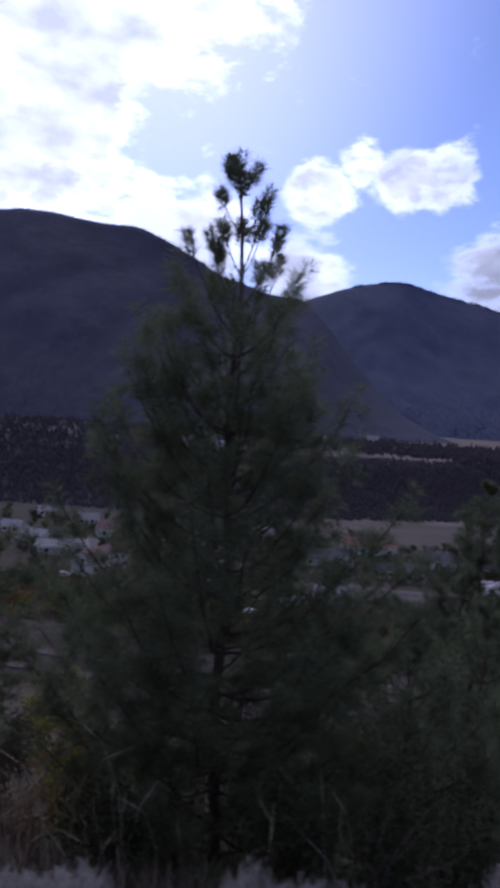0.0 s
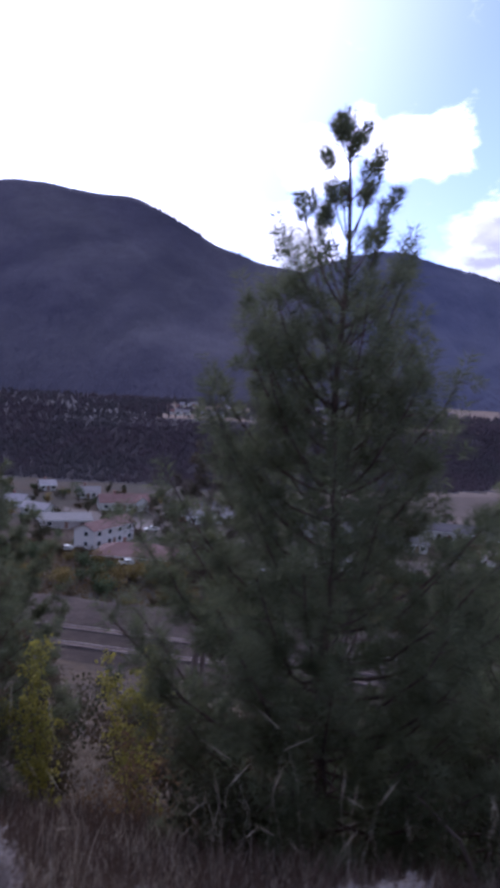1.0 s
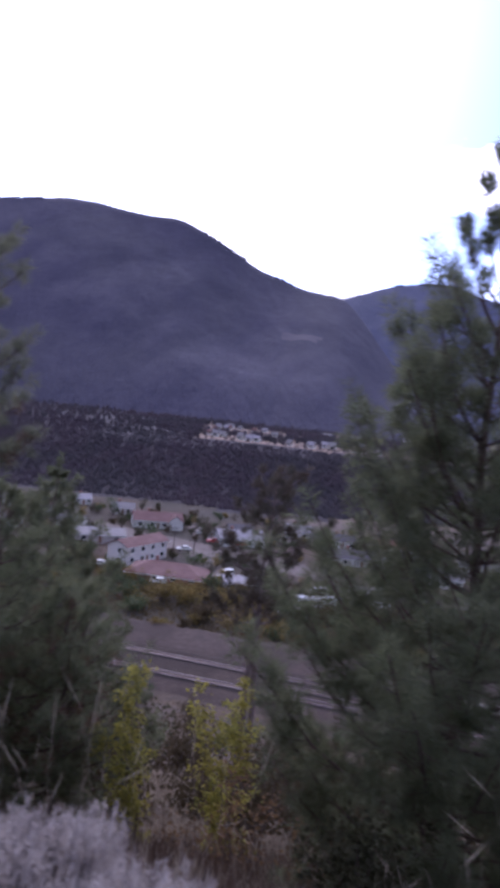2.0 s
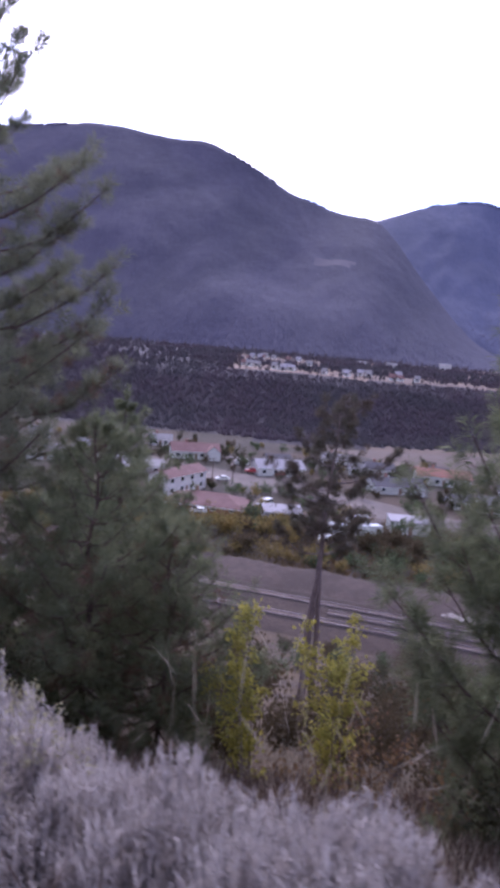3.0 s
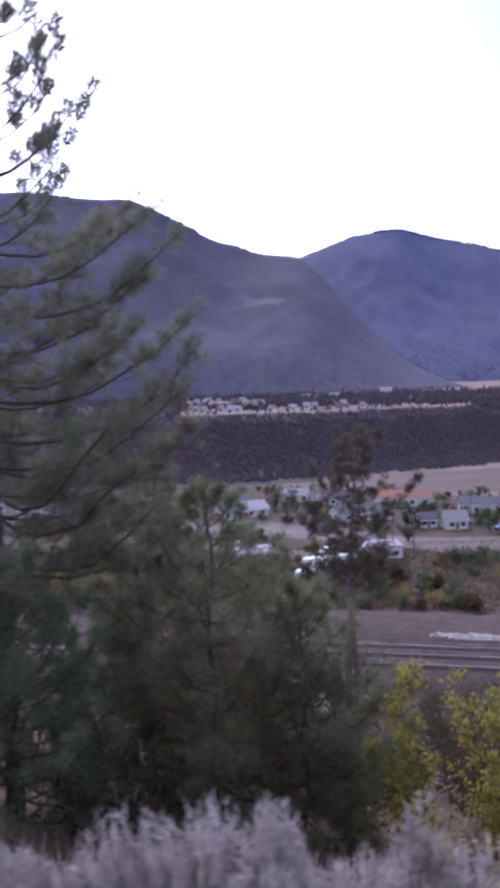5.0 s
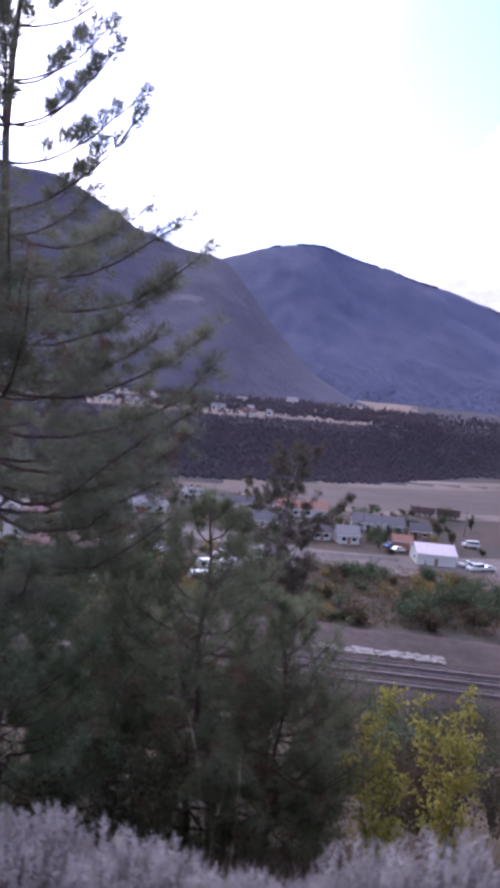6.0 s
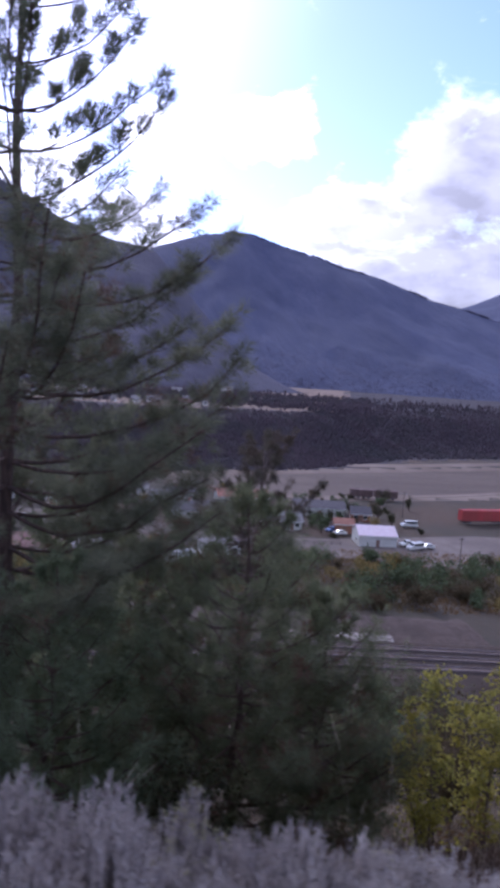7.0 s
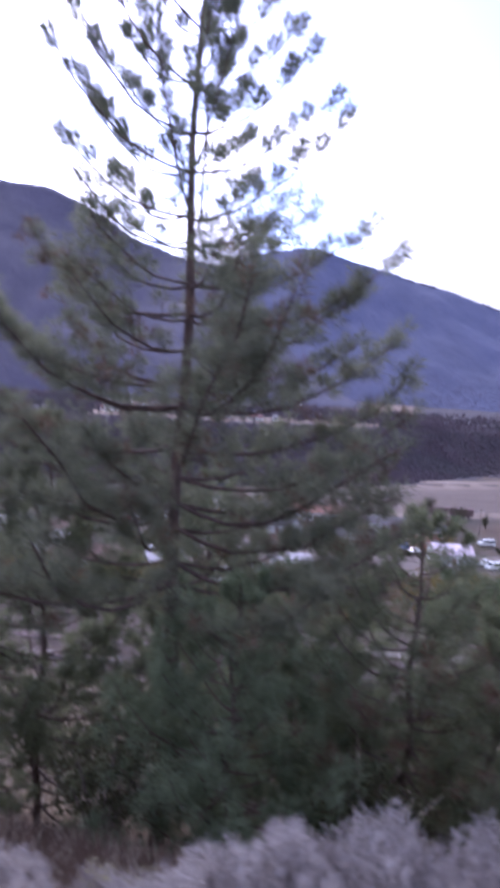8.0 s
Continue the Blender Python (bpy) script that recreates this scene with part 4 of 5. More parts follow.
# ------------------------------------------------------------ vehicles
def car(x, y, ang, paint, label, kind="car"):
    L, W = (4.4, 1.75) if kind == "car" else (5.3, 1.95)
    c = thing("parked_car" if kind == "car" else "parked_van" if kind == "van" else "pickup_truck", pose(x, y, TOWN_Z + 0.3, 0, 0, ang), label, kind if kind != "pickup" else "pickup", "parked vehicles")
    prof = {"car": [(0, 0.35), (0.05, 0.75), (1.1, 0.88), (1.75, 1.38), (3.3, 1.40), (4.0, 0.95), (4.35, 0.88), (4.4, 0.35)],
            "van": [(0, 0.35), (0.05, 0.95), (0.8, 1.15), (1.4, 1.95), (5.2, 2.0), (5.3, 1.6), (5.3, 0.35)],
            "pickup": [(0, 0.4), (0.05, 0.9), (1.4, 1.02), (1.95, 1.62), (3.1, 1.64), (3.3, 1.05), (5.2, 1.05), (5.3, 0.45)]}[kind]
    q = Mesh()
    n = len(prof)
    for yy, inset in ((-W / 2, 0.0), (W / 2, 0.0)):
        q.v += [(px, yy * (0.84 if pz > 1.2 else 1.0), pz) for px, pz in prof]
    q.f = [tuple(range(n)), tuple(range(2 * n - 1, n - 1, -1))] + [(k, n + k, n + (k + 1) % n, (k + 1) % n) for k in range(n)]
    body = part("body", q, paint, c)
    top = prof[3][1]
    for yy in (-1, 1):
        g2 = Mesh()
        x0, x1 = prof[2][0] + 0.45, (prof[4][0] - 0.1)
        yo = yy * W * 0.452
        g2.box(x0, min(yo, yo + yy * 0.06), 0.98 if kind == "car" else 1.12, x1, max(yo, yo + yy * 0.06), top - 0.12)
        part("side_window", g2, "glass", body, "dark glass")
    g2 = Mesh()
    a, d = prof[2], prof[3]
    g2.v = [(a[0] + 0.08, -W * 0.4, a[1] + 0.08), (a[0] + 0.08, W * 0.4, a[1] + 0.08), (d[0] - 0.06, W * 0.36, d[1] - 0.03), (d[0] - 0.06, -W * 0.36, d[1] - 0.03)]
    g2.v += [(vx - 0.03, vy, vz + 0.03) for vx, vy, vz in g2.v]
    g2.f = [(4, 7, 6, 5), (0, 4, 5, 1), (2, 6, 7, 3), (1, 5, 6, 2), (3, 7, 4, 0)]
    part("windscreen", g2, "glass", body, "dark glass")
    for px in (L * 0.19, L * 0.8):
        for yy in (-1, 1):
            t, rm = Mesh(), Mesh()
            y0, y1 = yy * (W / 2 - 0.16), yy * (W / 2 + 0.04)
            t.tube([(px, y0, 0.03), (px, y1, 0.03)], [0.33, 0.33], 12)
            wh = part("wheel", t, "tyre", c, "black tyre")
            rm.tube([(px, y1 - yy * 0.02, 0.03), (px, y1 + yy * 0.02, 0.03)], [0.2, 0.18], 10)
            part("rim", rm, "steel", wh)
    for yy in (-0.55, 0.55):
        a, d = Mesh(), Mesh()
        a.box(-0.03, yy - 0.2, 0.55, 0.05, yy + 0.2, 0.72)
        part("headlight", a, "head_glass", c)
        d.box(L - 0.05, yy - 0.2, 0.6, L + 0.03, yy + 0.2, 0.78)
        part("tail_light", d, "lamp_glass", c)


car(-46.5, 185.5, 20, "car_white", "white car parked beside the two-storey house")
car(-28.0, 216.5, 15, "car_white", "white car parked on the street")
car(-29.0, 175.0, 10, "car_white", "white car in front of the low brown house")
car(-12.5, 187.5, 60, "car_white", "white van parked in a yard", "van")
car(-20.5, 234.0, 0, "car_red", "red pickup beside the white bungalow", "pickup")
car(-11.0, 233.5, 25, "car_red", "red car in front of the white bungalow")
car(80.0, 184.5, 20, "car_white", "white van parked beside the workshop", "van")
car(79.5, 189.0, 10, "car_white", "white pickup beside the workshop", "pickup")
car(84.5, 186.5, 5, "car_white", "white car beside the workshop")
car(63.5, 206.0, 30, "car_blue", "blue car parked beside the rust-red shed")
car(64.0, 202.0, 10, "car_white", "white car at the edge of the road")
car(10.5, 182.0, 15, "car_white", "white van parked beside the mobile home", "van")
car(-25.5, 246.0, 0, "car_white", "white van parked beside the house with the porch", "van")
car(92.0, 215.5, 0, "car_white", "white van parked behind the workshop", "van")
car(40.5, 220.0, 20, "car_grey", "grey car beside the dark-roofed house")
car(-62.0, 222.0, 40, "car_white", "white car beside the small white house")


def wagon(x, y, ang, length, tall, mat, label):
    w = thing("freight_wagon", pose(x, y, TOWN_Z + 0.3, 0, 0, ang), label, "freight wagon")
    q = Mesh()
    q.box(0, -1.5, 1.05, length, 1.5, tall, 0.12)
    part("body", q, mat, w)
    for k in range(int(length / 1.4)):
        for s in (-1, 1):
            q = Mesh()
            q.box(0.5 + k * 1.4, min(s * 1.5, s * 1.58), 1.1, 0.62 + k * 1.4, max(s * 1.5, s * 1.58), tall - 0.15)
            part("rib", q, mat, w)
    q = Mesh()
    q.v = [(-0.1, -1.6, tall), (length + 0.1, -1.6, tall), (length + 0.1, 0, tall + 0.35), (-0.1, 0, tall + 0.35), (length + 0.1, 1.6, tall), (-0.1, 1.6, tall)]
    q.v += [(a, c, d - 0.1) for a, c, d in q.v]
    q.f = [(0, 1, 2, 3), (3, 2, 4, 5), (6, 9, 8, 7), (9, 11, 10, 8), (0, 6, 7, 1), (5, 4, 10, 11), (1, 7, 8, 2), (2, 8, 10, 4), (0, 3, 9, 6), (3, 5, 11, 9)]
    part("roof", q, mat, w)
    q = Mesh()
    q.box(length * 0.42, -1.64, 1.15, length * 0.58, -1.58, tall - 0.2)
    part("door", q, mat, w)
    q = Mesh()
    q.box(0.1, -1.2, 0.8, length - 0.1, 1.2, 1.05)
    part("underframe", q, "steel", w)
    for bx in (1.6, 3.4, length - 3.4, length - 1.6):
        for s in (-1, 1):
            t = Mesh()
            t.tube([(bx, s * 0.68, 0.42), (bx, s * 0.82, 0.42)], [0.45, 0.45], 14)
            part("wheel", t, "steel", w)


wagon(117, 223, 4, 17, 4.6, "wagon_red", "red boxcar standing on a siding")
wagon(135, 224.5, 4, 17, 4.6, "wagon_red", "red boxcar coupled behind another")
wagon(94, 268, -12, 9, 3.6, "wagon_brown", "brown weathered boxcar near the river")
wagon(103.5, 266, -12, 9, 3.6, "wagon_brown", "brown weathered boxcar near the river")


def pole(x, y, tall, label="weathered wooden utility pole with one crossarm"):
    p = thing("utility_pole", pose(x, y, ground_at(x, y), 0, 0, 12), label, "utility pole", "utility poles")
    q = Mesh()
    q.tube([(0, 0, -0.5), (0, 0, tall * 0.5), (0.03, 0, tall)], [0.17, 0.14, 0.10], 8)
    part("post", q, "pole_wood", p)
    q = Mesh()
    q.box(-1.1, -0.06, tall - 0.75, 1.1, 0.06, tall - 0.6)
    arm = part("crossarm", q, "pole_wood", p)
    for k in (-1.0, -0.4, 0.4, 1.0):
        t = Mesh()
        t.tube([(k, 0, tall - 0.6), (k, 0, tall - 0.4)], [0.05, 0.035], 6)
        part("insulator", t, "head_glass", arm)


for x, y, t in ((-22.5, 213, 9), (29.0, 181.5, 11), (33.5, 178, 9), (58.5, 214, 10), (85.6, 166.5, 8.5), (-28, 208, 9), (100, 232, 9)):
    pole(x, y, t)


# ------------------------------------------------------------ broad-leaved trees and shrubs of the valley
def bushy(name, x, y, w, h, mat, label, category, seed, leaf=0.34, leaves=260, trunk=True, group=""):
    """A rounded crown of many leaves on forked limbs, uneven in outline."""
    rr = random.Random(seed)
    t = thing(name, pose(x, y, ground_at(x, y), 0, 0, rr.uniform(0, 360)), label, category, group)
    st, lf = Mesh(), Mesh()
    clumps = []
    for k in range(7):
        a = rr.uniform(0, 6.283)
        q = rr.uniform(0.15, 0.95)
        tip = Vector((math.cos(a) * w * 0.5 * q, math.sin(a) * w * 0.5 * q, h * rr.uniform(0.45, 0.92)))
        st.tube([(0, 0, -0.2), tuple(tip * 0.45 + Vector((0, 0, h * 0.08))), tuple(tip)], [0.02 * h, 0.013 * h, 0.004 * h], 5)
        clumps.append((tip, rr.uniform(0.16, 0.30) * w))
        clumps.append((tip * rr.uniform(0.5, 0.8), rr.uniform(0.14, 0.24) * w))
    for _ in range(leaves):
        c, s = rr.choice(clumps)
        d = Vector((rr.gauss(0, 1), rr.gauss(0, 1), rr.gauss(0, 0.8)))
        p = c + d.normalized() * s * rr.random() ** 0.4
        p.z = max(p.z, 0.05)
        lf.leaf(p, leaf * rr.uniform(0.6, 1.3), rr)
    part("branch_frame", st, "twig", t)
    tagged(part("crown", lf, mat, t), kind="stuff")
    return t


SHRUBS = [  # x, y, width, height, material, kind
    (-46, 158, 9, 4, "gold_shrub"), (-38, 156, 8, 3.6, "gold_shrub"), (-31, 160, 8, 4.2, "green_shrub"), (-24, 162, 8, 4.6, "gold_shrub"), (-17, 160, 8, 5, "gold_shrub"),
    (-9, 160, 7, 4.5, "gold_shrub"), (-3, 158, 7, 4.4, "gold_shrub"), (-28, 152, 6, 3.4, "green_shrub"), (-55, 165, 9, 4.5, "green_shrub"), (-63, 160, 9, 5, "green_shrub"),
    (-50, 172, 8, 5, "green_shrub"), (-14, 150, 7, 3.6, "brown_shrub"), (6, 156, 7, 4.5, "brown_shrub"), (13, 160, 7, 4.5, "brown_shrub"), (20, 164, 7, 4, "brown_shrub"),
    (18, 152, 7, 3.6, "brown_shrub"), (26, 160, 7, 3.4, "brown_shrub"), (32, 152, 5, 3, "brown_shrub"), (43, 172, 6, 3.4, "green_shrub"), (48, 174, 6, 3.2, "green_shrub"),
    (47, 142, 8, 4.5, "green_shrub"), (53, 148, 9, 5, "green_shrub"), (60, 150, 9, 5, "green_shrub"), (67, 152, 9, 5, "green_shrub"), (75, 155, 9, 4.6, "green_shrub"),
    (84, 156, 9, 4.6, "green_shrub"), (93, 156, 9, 4.6, "green_shrub"), (58, 160, 7, 3.6, "gold_shrub"), (68, 166, 7, 3, "gold_shrub"), (64, 174, 6, 3.6, "green_shrub"),
    (100, 158, 9, 4.4, "green_shrub"), (50, 136, 6, 3.4, "brown_shrub"), (60, 138, 7, 3.6, "brown_shrub"), (72, 142, 7, 3.6, "brown_shrub"), (36, 138, 5, 2.6, "brown_shrub")]
for i, (x, y, w, h, mat) in enumerate(SHRUBS):
    what = {"gold_shrub": "golden autumn shrub beside the railway", "green_shrub": "dull green shrub on the valley floor", "brown_shrub": "brown leafless-looking shrub in dry grass"}[mat]
    bushy("shrub", x, y, w, h, mat, what, "shrub", 100 + i, leaf=0.55, leaves=800, group="valley shrubs")
rng = random.Random(77)
for i in range(210):
    x = rng.uniform(-75, 105)
    y = rng.uniform(140, 180) - 0.10 * x
    mat = rng.choice(("gold_shrub", "green_shrub", "gold_shrub", "brown_shrub")) if x < 8 else rng.choice(("brown_shrub", "green_shrub", "green_shrub", "gold_shrub"))
    if x > 8 and rng.random() < 0.05:
        continue
    if 12 < x < 34 and y > 168:
        continue
    w = rng.uniform(3, 6.5)
    bushy("shrub", x, y, w, w * rng.uniform(0.45, 0.65), mat, {"gold_shrub": "golden autumn shrub beside the railway", "green_shrub": "dull green shrub on the valley floor", "brown_shrub": "brown leafless-looking shrub in dry grass"}[mat], "shrub", 700 + i, leaf=0.42, leaves=330, group="valley shrubs")
TREES = [(-58, 262, 7, 7, "green_shrub"), (-50, 240, 6, 6, "scrub"), (-63, 234, 3, 4.5, "scrub"), (2, 252, 7, 8, "scrub"), (8, 249, 6, 7, "scrub"), (-22, 244, 4, 4, "green_shrub"), (-40, 236, 8, 4, "green_shrub"),
         (-20, 200, 7, 4, "green_shrub"), (-13, 205, 8, 3, "green_shrub"), (0, 196, 8, 3, "green_shrub"), (28, 194, 7, 6, "green_shrub"), (22, 172, 6, 5, "green_shrub"), (36, 196, 5, 5, "scrub"),
         (52, 214, 4, 7, "scrub"), (70, 222, 6, 4.5, "scrub"), (66, 215, 5, 3.4, "green_shrub"), (88, 214, 4, 6, "scrub"), (108, 244, 3, 6, "scrub"), (78, 238, 5, 5, "scrub"), (34, 232, 4, 5, "green_shrub"),
         (42, 212, 6, 4, "scrub"), (-72, 215, 8, 7, "scrub"), (-66, 196, 8, 6, "green_shrub"), (-54, 198, 7, 5, "scrub"), (-92, 222, 8, 7, "scrub"), (-84, 262, 8, 6, "green_shrub"), (90, 230, 5, 5, "scrub"),
         (-36, 172, 6, 3.4, "green_shrub"), (-14, 174, 6, 4, "green_shrub"), (12, 176, 6, 6, "scrub"), (0, 172, 6, 5, "scrub"), (-30, 258, 5, 4, "scrub"), (30, 244, 5, 5, "scrub"), (16, 244, 6, 6, "scrub"),
         (58, 219, 5, 5, "scrub"), (61, 214, 5, 4.5, "green_shrub"), (64, 219, 6, 5, "scrub"), (46, 219, 5, 5, "scrub"), (40, 214, 4, 5, "scrub"), (49, 228, 6, 5, "scrub"), (56, 229, 5, 4, "green_shrub"),
         (102, 254, 6, 6, "scrub"), (98, 248, 5, 4, "green_shrub"), (31, 214, 5, 5, "scrub"), (17, 214, 5, 5, "green_shrub"), (-24, 254, 6, 5, "scrub"), (-42, 224, 6, 5, "scrub"), (-57, 226, 7, 6, "scrub"), (-3, 246, 5, 5, "scrub"), (24, 238, 5, 4, "scrub")]
for i, (x, y, w, h, mat) in enumerate(TREES):
    bushy("tree", x, y, w, h, mat, "leafy garden tree among the houses", "tree", 300 + i, leaf=0.55, leaves=380, group="village trees")


ROAD = ((-140, 268), (-100, 256), (-60, 240), (-25, 224), (-3, 217), (18, 205), (34, 195), (46, 190), (62, 187), (80, 184), (110, 184), (150, 180))
HOUSES = [o for o in scene.objects if o.name.split(".")[0] == "house"]
rng = random.Random(123)
made = 0
while made < 190:
    x, y = rng.uniform(-105, 100), rng.uniform(184, 292)
    ry = np.interp(x, [a for a, _ in ROAD], [c for _, c in ROAD])
    if abs(y - ry) < 10 or y > float(near_edge(x)) - 3:
        continue
    if any((Vector((x, y, 0)) - Vector((o.location.x + 6, o.location.y + 4, 0))).length < 8.5 for o in HOUSES):
        continue
    w = rng.uniform(1.8, 4.8)
    mat = rng.choice(("scrub", "scrub", "green_shrub", "green_shrub", "brown_shrub", "gold_shrub"))
    bushy("bush", x, y, w, w * rng.uniform(0.6, 1.05), mat, {"scrub": "dark leafy garden bush", "green_shrub": "dull green garden bush", "brown_shrub": "brown autumn garden bush", "gold_shrub": "golden autumn garden bush"}[mat], "bush", 900 + made, leaf=0.42, leaves=300, group="garden bushes")
    made += 1


# ------------------------------------------------------------ pines
def pine(x, y, base, tall, spread, cap, seed, mat, label, first=0.12, gap=0.40, per=5, needles=80, lift=0.75, lean=(0, 0), needle=0.20, bark="bark", power=0.95, girth=0.008, nw=0.009, every=0.28, ragged=0.0, fork=None, curl=1.2, stout=0.0075, crest=0.8, dead=0.0, hook=0.32):
    """A pine: tapered trunk, whorls of upswept limbs with side shoots, and brushes of long needles at their ends."""
    rr = random.Random(seed)
    t = thing("pine_tree", pose(x, y, base), label, "pine tree", "pines on the slope")
    tk = Mesh()
    n = 14
    axis = [Vector((lean[0] * (k / n) + 0.05 * math.sin(k * 1.3 + seed), lean[1] * (k / n) + 0.05 * math.cos(k * 1.7 + seed), -0.4 + (tall + 0.4) * k / n)) for k in range(n + 1)]
    tk.tube(axis, [girth * tall * (1 - k / n) ** 0.85 + 0.012 for k in range(n + 1)], 9)
    part("trunk", tk, bark, t, smooth=True)
    if fork:
        f2 = Mesh()
        f2.tube([(fork[0], fork[1], -0.3), (fork[0] * 0.9, fork[1], tall * 0.3), (fork[0] * 0.5, fork[1], tall * 0.55), tuple(axis[9])], [girth * tall * 0.7, girth * tall * 0.6, girth * tall * 0.5, 0.04], 7)
        part("second_stem", f2, bark, t, smooth=True)
    tufts = []

    def at(z):
        u = max(0.0, min(1.0, (z + 0.4) / (tall + 0.4))) * n
        k = min(int(u), n - 1)
        return axis[k].lerp(axis[k + 1], u - k)

    def tuft(p, d, length):
        tufts.append((*p, *d, length, rr.uniform(0.7, 1.2), 0.0 if z > 0.6 * tall else rr.random() < dead, *((1.4, 1.15) if tall - z < crest else (1.9, 1.0))))

    z = tall * first
    turn = rr.uniform(0, 6.28)
    while z < tall - 0.15:
        below = tall - z
        r = min(spread * below ** power, cap * (0.75 + 0.25 * min(1.0, z / (0.3 * tall))))
        k_n = (4 if below > 1.1 else 3) if below < crest and cap < 3 else per if below > 1.2 else max(3, per - 1) if below > 0.7 else 3
        for k in range(k_n):
            turn += 6.283 / k_n * rr.uniform(0.8, 1.2)
            up = lift * rr.uniform(0.7, 1.2) * (1.25 if below < crest else 1.0) * (0.12 + 1.0 * (1 - below / tall) ** curl)
            length = max(0.18, r * rr.uniform(0.65 - ragged, 1.15 + 0.3 * ragged) / math.sqrt(1 + up * up))
            if rr.random() < ragged * 0.6:
                continue
            out = Vector((math.cos(turn), math.sin(turn), 0))
            across = out.cross(Vector((0, 0, 1)))
            p0 = at(z + rr.uniform(-0.06, 0.06))
            steps = 6
            sway = rr.uniform(-0.12, 0.12)
            pts = []
            for q in range(steps + 1):
                f = q / steps
                pts.append(p0 + out * (length * f) + across * (sway * length * f * f) + Vector((0, 0, length * (up * f + hook * f * f - 0.13 * math.sin(f * 3.14)))) + Vector((rr.uniform(-1, 1), rr.uniform(-1, 1), rr.uniform(-1, 1))) * 0.025 * length * f)
            lm = Mesh()
            lr = stout * length + 0.007
            lm.tube([tuple(p) for p in pts], [lr * (1 - 0.75 * q / steps) + 0.003 for q in range(steps + 1)], 5)
            if below < crest:
                # bare inner limb, stout brushes on short upright shoots along its outer half and at its tip
                k_t = max(1, int(length * 0.62 / 0.25))
                for j in range(k_t):
                    f = 0.42 + 0.50 * (j + 0.8 * rr.random()) / k_t
                    q = min(int(f * steps), steps - 1)
                    p = pts[q].lerp(pts[q + 1], f * steps - q)
                    d = ((pts[q + 1] - pts[q]).normalized() * 0.5 + across * rr.uniform(-0.5, 0.5) + Vector((0, 0, rr.uniform(0.4, 1.0)))).normalized()
                    ls = rr.uniform(0.14, 0.32) * min(1.0, 0.4 + 0.5 * length)
                    e = p + d * ls
                    lm.tube([tuple(p), tuple(p.lerp(e, 0.5) - Vector((0, 0, 0.02))), tuple(e)], [0.008, 0.006, 0.004], 4, cap=False)
                    for _ in range(3 if cap > 3 else 2):
                        tuft(p.lerp(e, 0.2), d, ls * 0.8 + 0.12)
                d2 = ((pts[-1] - pts[-2]).normalized() + Vector((0, 0, 0.5))).normalized()
                for _ in range(4 if cap > 3 else 3):
                    tuft(pts[-1] - d2 * 0.20, d2, rr.uniform(0.32, 0.44) if cap > 3 else rr.uniform(0.26, 0.36))
            else:
                m = max(1, int(length / (every)))
                for j in range(m):
                    f = 0.22 + 0.74 * (j + rr.random()) / m
                    q = min(int(f * steps), steps - 1)
                    p = pts[q].lerp(pts[q + 1], f * steps - q)
                    side = across * (1 if j % 2 else -1)
                    d = (out * rr.uniform(0.5, 1.0) + side * rr.uniform(0.5, 1.1) + Vector((0, 0, rr.uniform(-0.15, 0.65)))).normalized()
                    ls = 0.10 + length * rr.uniform(0.14, 0.34) * (1.15 - f)
                    e = p + d * ls + Vector((0, 0, 0.10 * ls))
                    lm.tube([tuple(p), tuple(p.lerp(e, 0.55) - Vector((0, 0, 0.03 * ls))), tuple(e)], [0.007, 0.005, 0.003], 4, cap=False)
                    c = max(0, int(ls / 0.26))
                    for i in range(c):
                        g = (i + 0.6) / (c + 0.6)
                        d3 = (d * 0.6 + Vector((rr.gauss(0, 0.5), rr.gauss(0, 0.5), 0.55))).normalized()
                        tuft(p.lerp(e, g) + d3 * 0.05, d3, rr.uniform(0.10, 0.20))
                    d2 = (d + Vector((0, 0, 0.55))).normalized()
                    tuft(e - d2 * 0.06, d2, rr.uniform(0.16, 0.30))
                for j in range(int(length / 0.24)):
                    f = rr.uniform(0.55, 0.98)
                    q = min(int(f * steps), steps - 1)
                    d3 = ((pts[q + 1] - pts[q]).normalized() * 0.8 + Vector((rr.gauss(0, 0.45), rr.gauss(0, 0.45), 0.5))).normalized()
                    tuft(pts[q].lerp(pts[q + 1], f * steps - q), d3, rr.uniform(0.2, 0.4))
                d2 = ((pts[-1] - pts[-2]).normalized() + Vector((0, 0, 0.45))).normalized()
                tuft(pts[-1] - d2 * 0.14, d2, rr.uniform(0.30, 0.46))
            part("limb", lm, bark, t)
        z += gap * rr.uniform(0.75, 1.25) * (1.55 if below < crest and crest > 2 and cap < 3 else 1.3 if below < crest and cap > 3 else 1.0)
    for k in range(3):
        tuft(at(tall - 0.16 * k - 0.1), Vector((rr.uniform(-0.2, 0.2), rr.uniform(-0.2, 0.2), 1)).normalized(), 0.28)
    A = np.repeat(np.array(tufts), needles, axis=0)
    g2 = np.random.default_rng(seed)
    keep = g2.random(len(A)) < A[:, 7] / 1.2
    A = A[keep]
    c = len(A)
    D = A[:, 3:6]
    U = np.cross(D, (0.31, 0.22, 0.93))
    U /= np.linalg.norm(U, axis=1)[:, None] + 1e-9
    W = np.cross(D, U)
    th, sp = g2.uniform(0, 6.283, c), g2.uniform(0.3, 1.0, c) * A[:, 9]
    V = D * (1.0 - 0.25 * sp)[:, None] + (U * np.cos(th)[:, None] + W * np.sin(th)[:, None]) * sp[:, None]
    V /= np.linalg.norm(V, axis=1)[:, None]
    P = A[:, :3] + D * (g2.random(c) ** 0.7 * A[:, 6])[:, None]
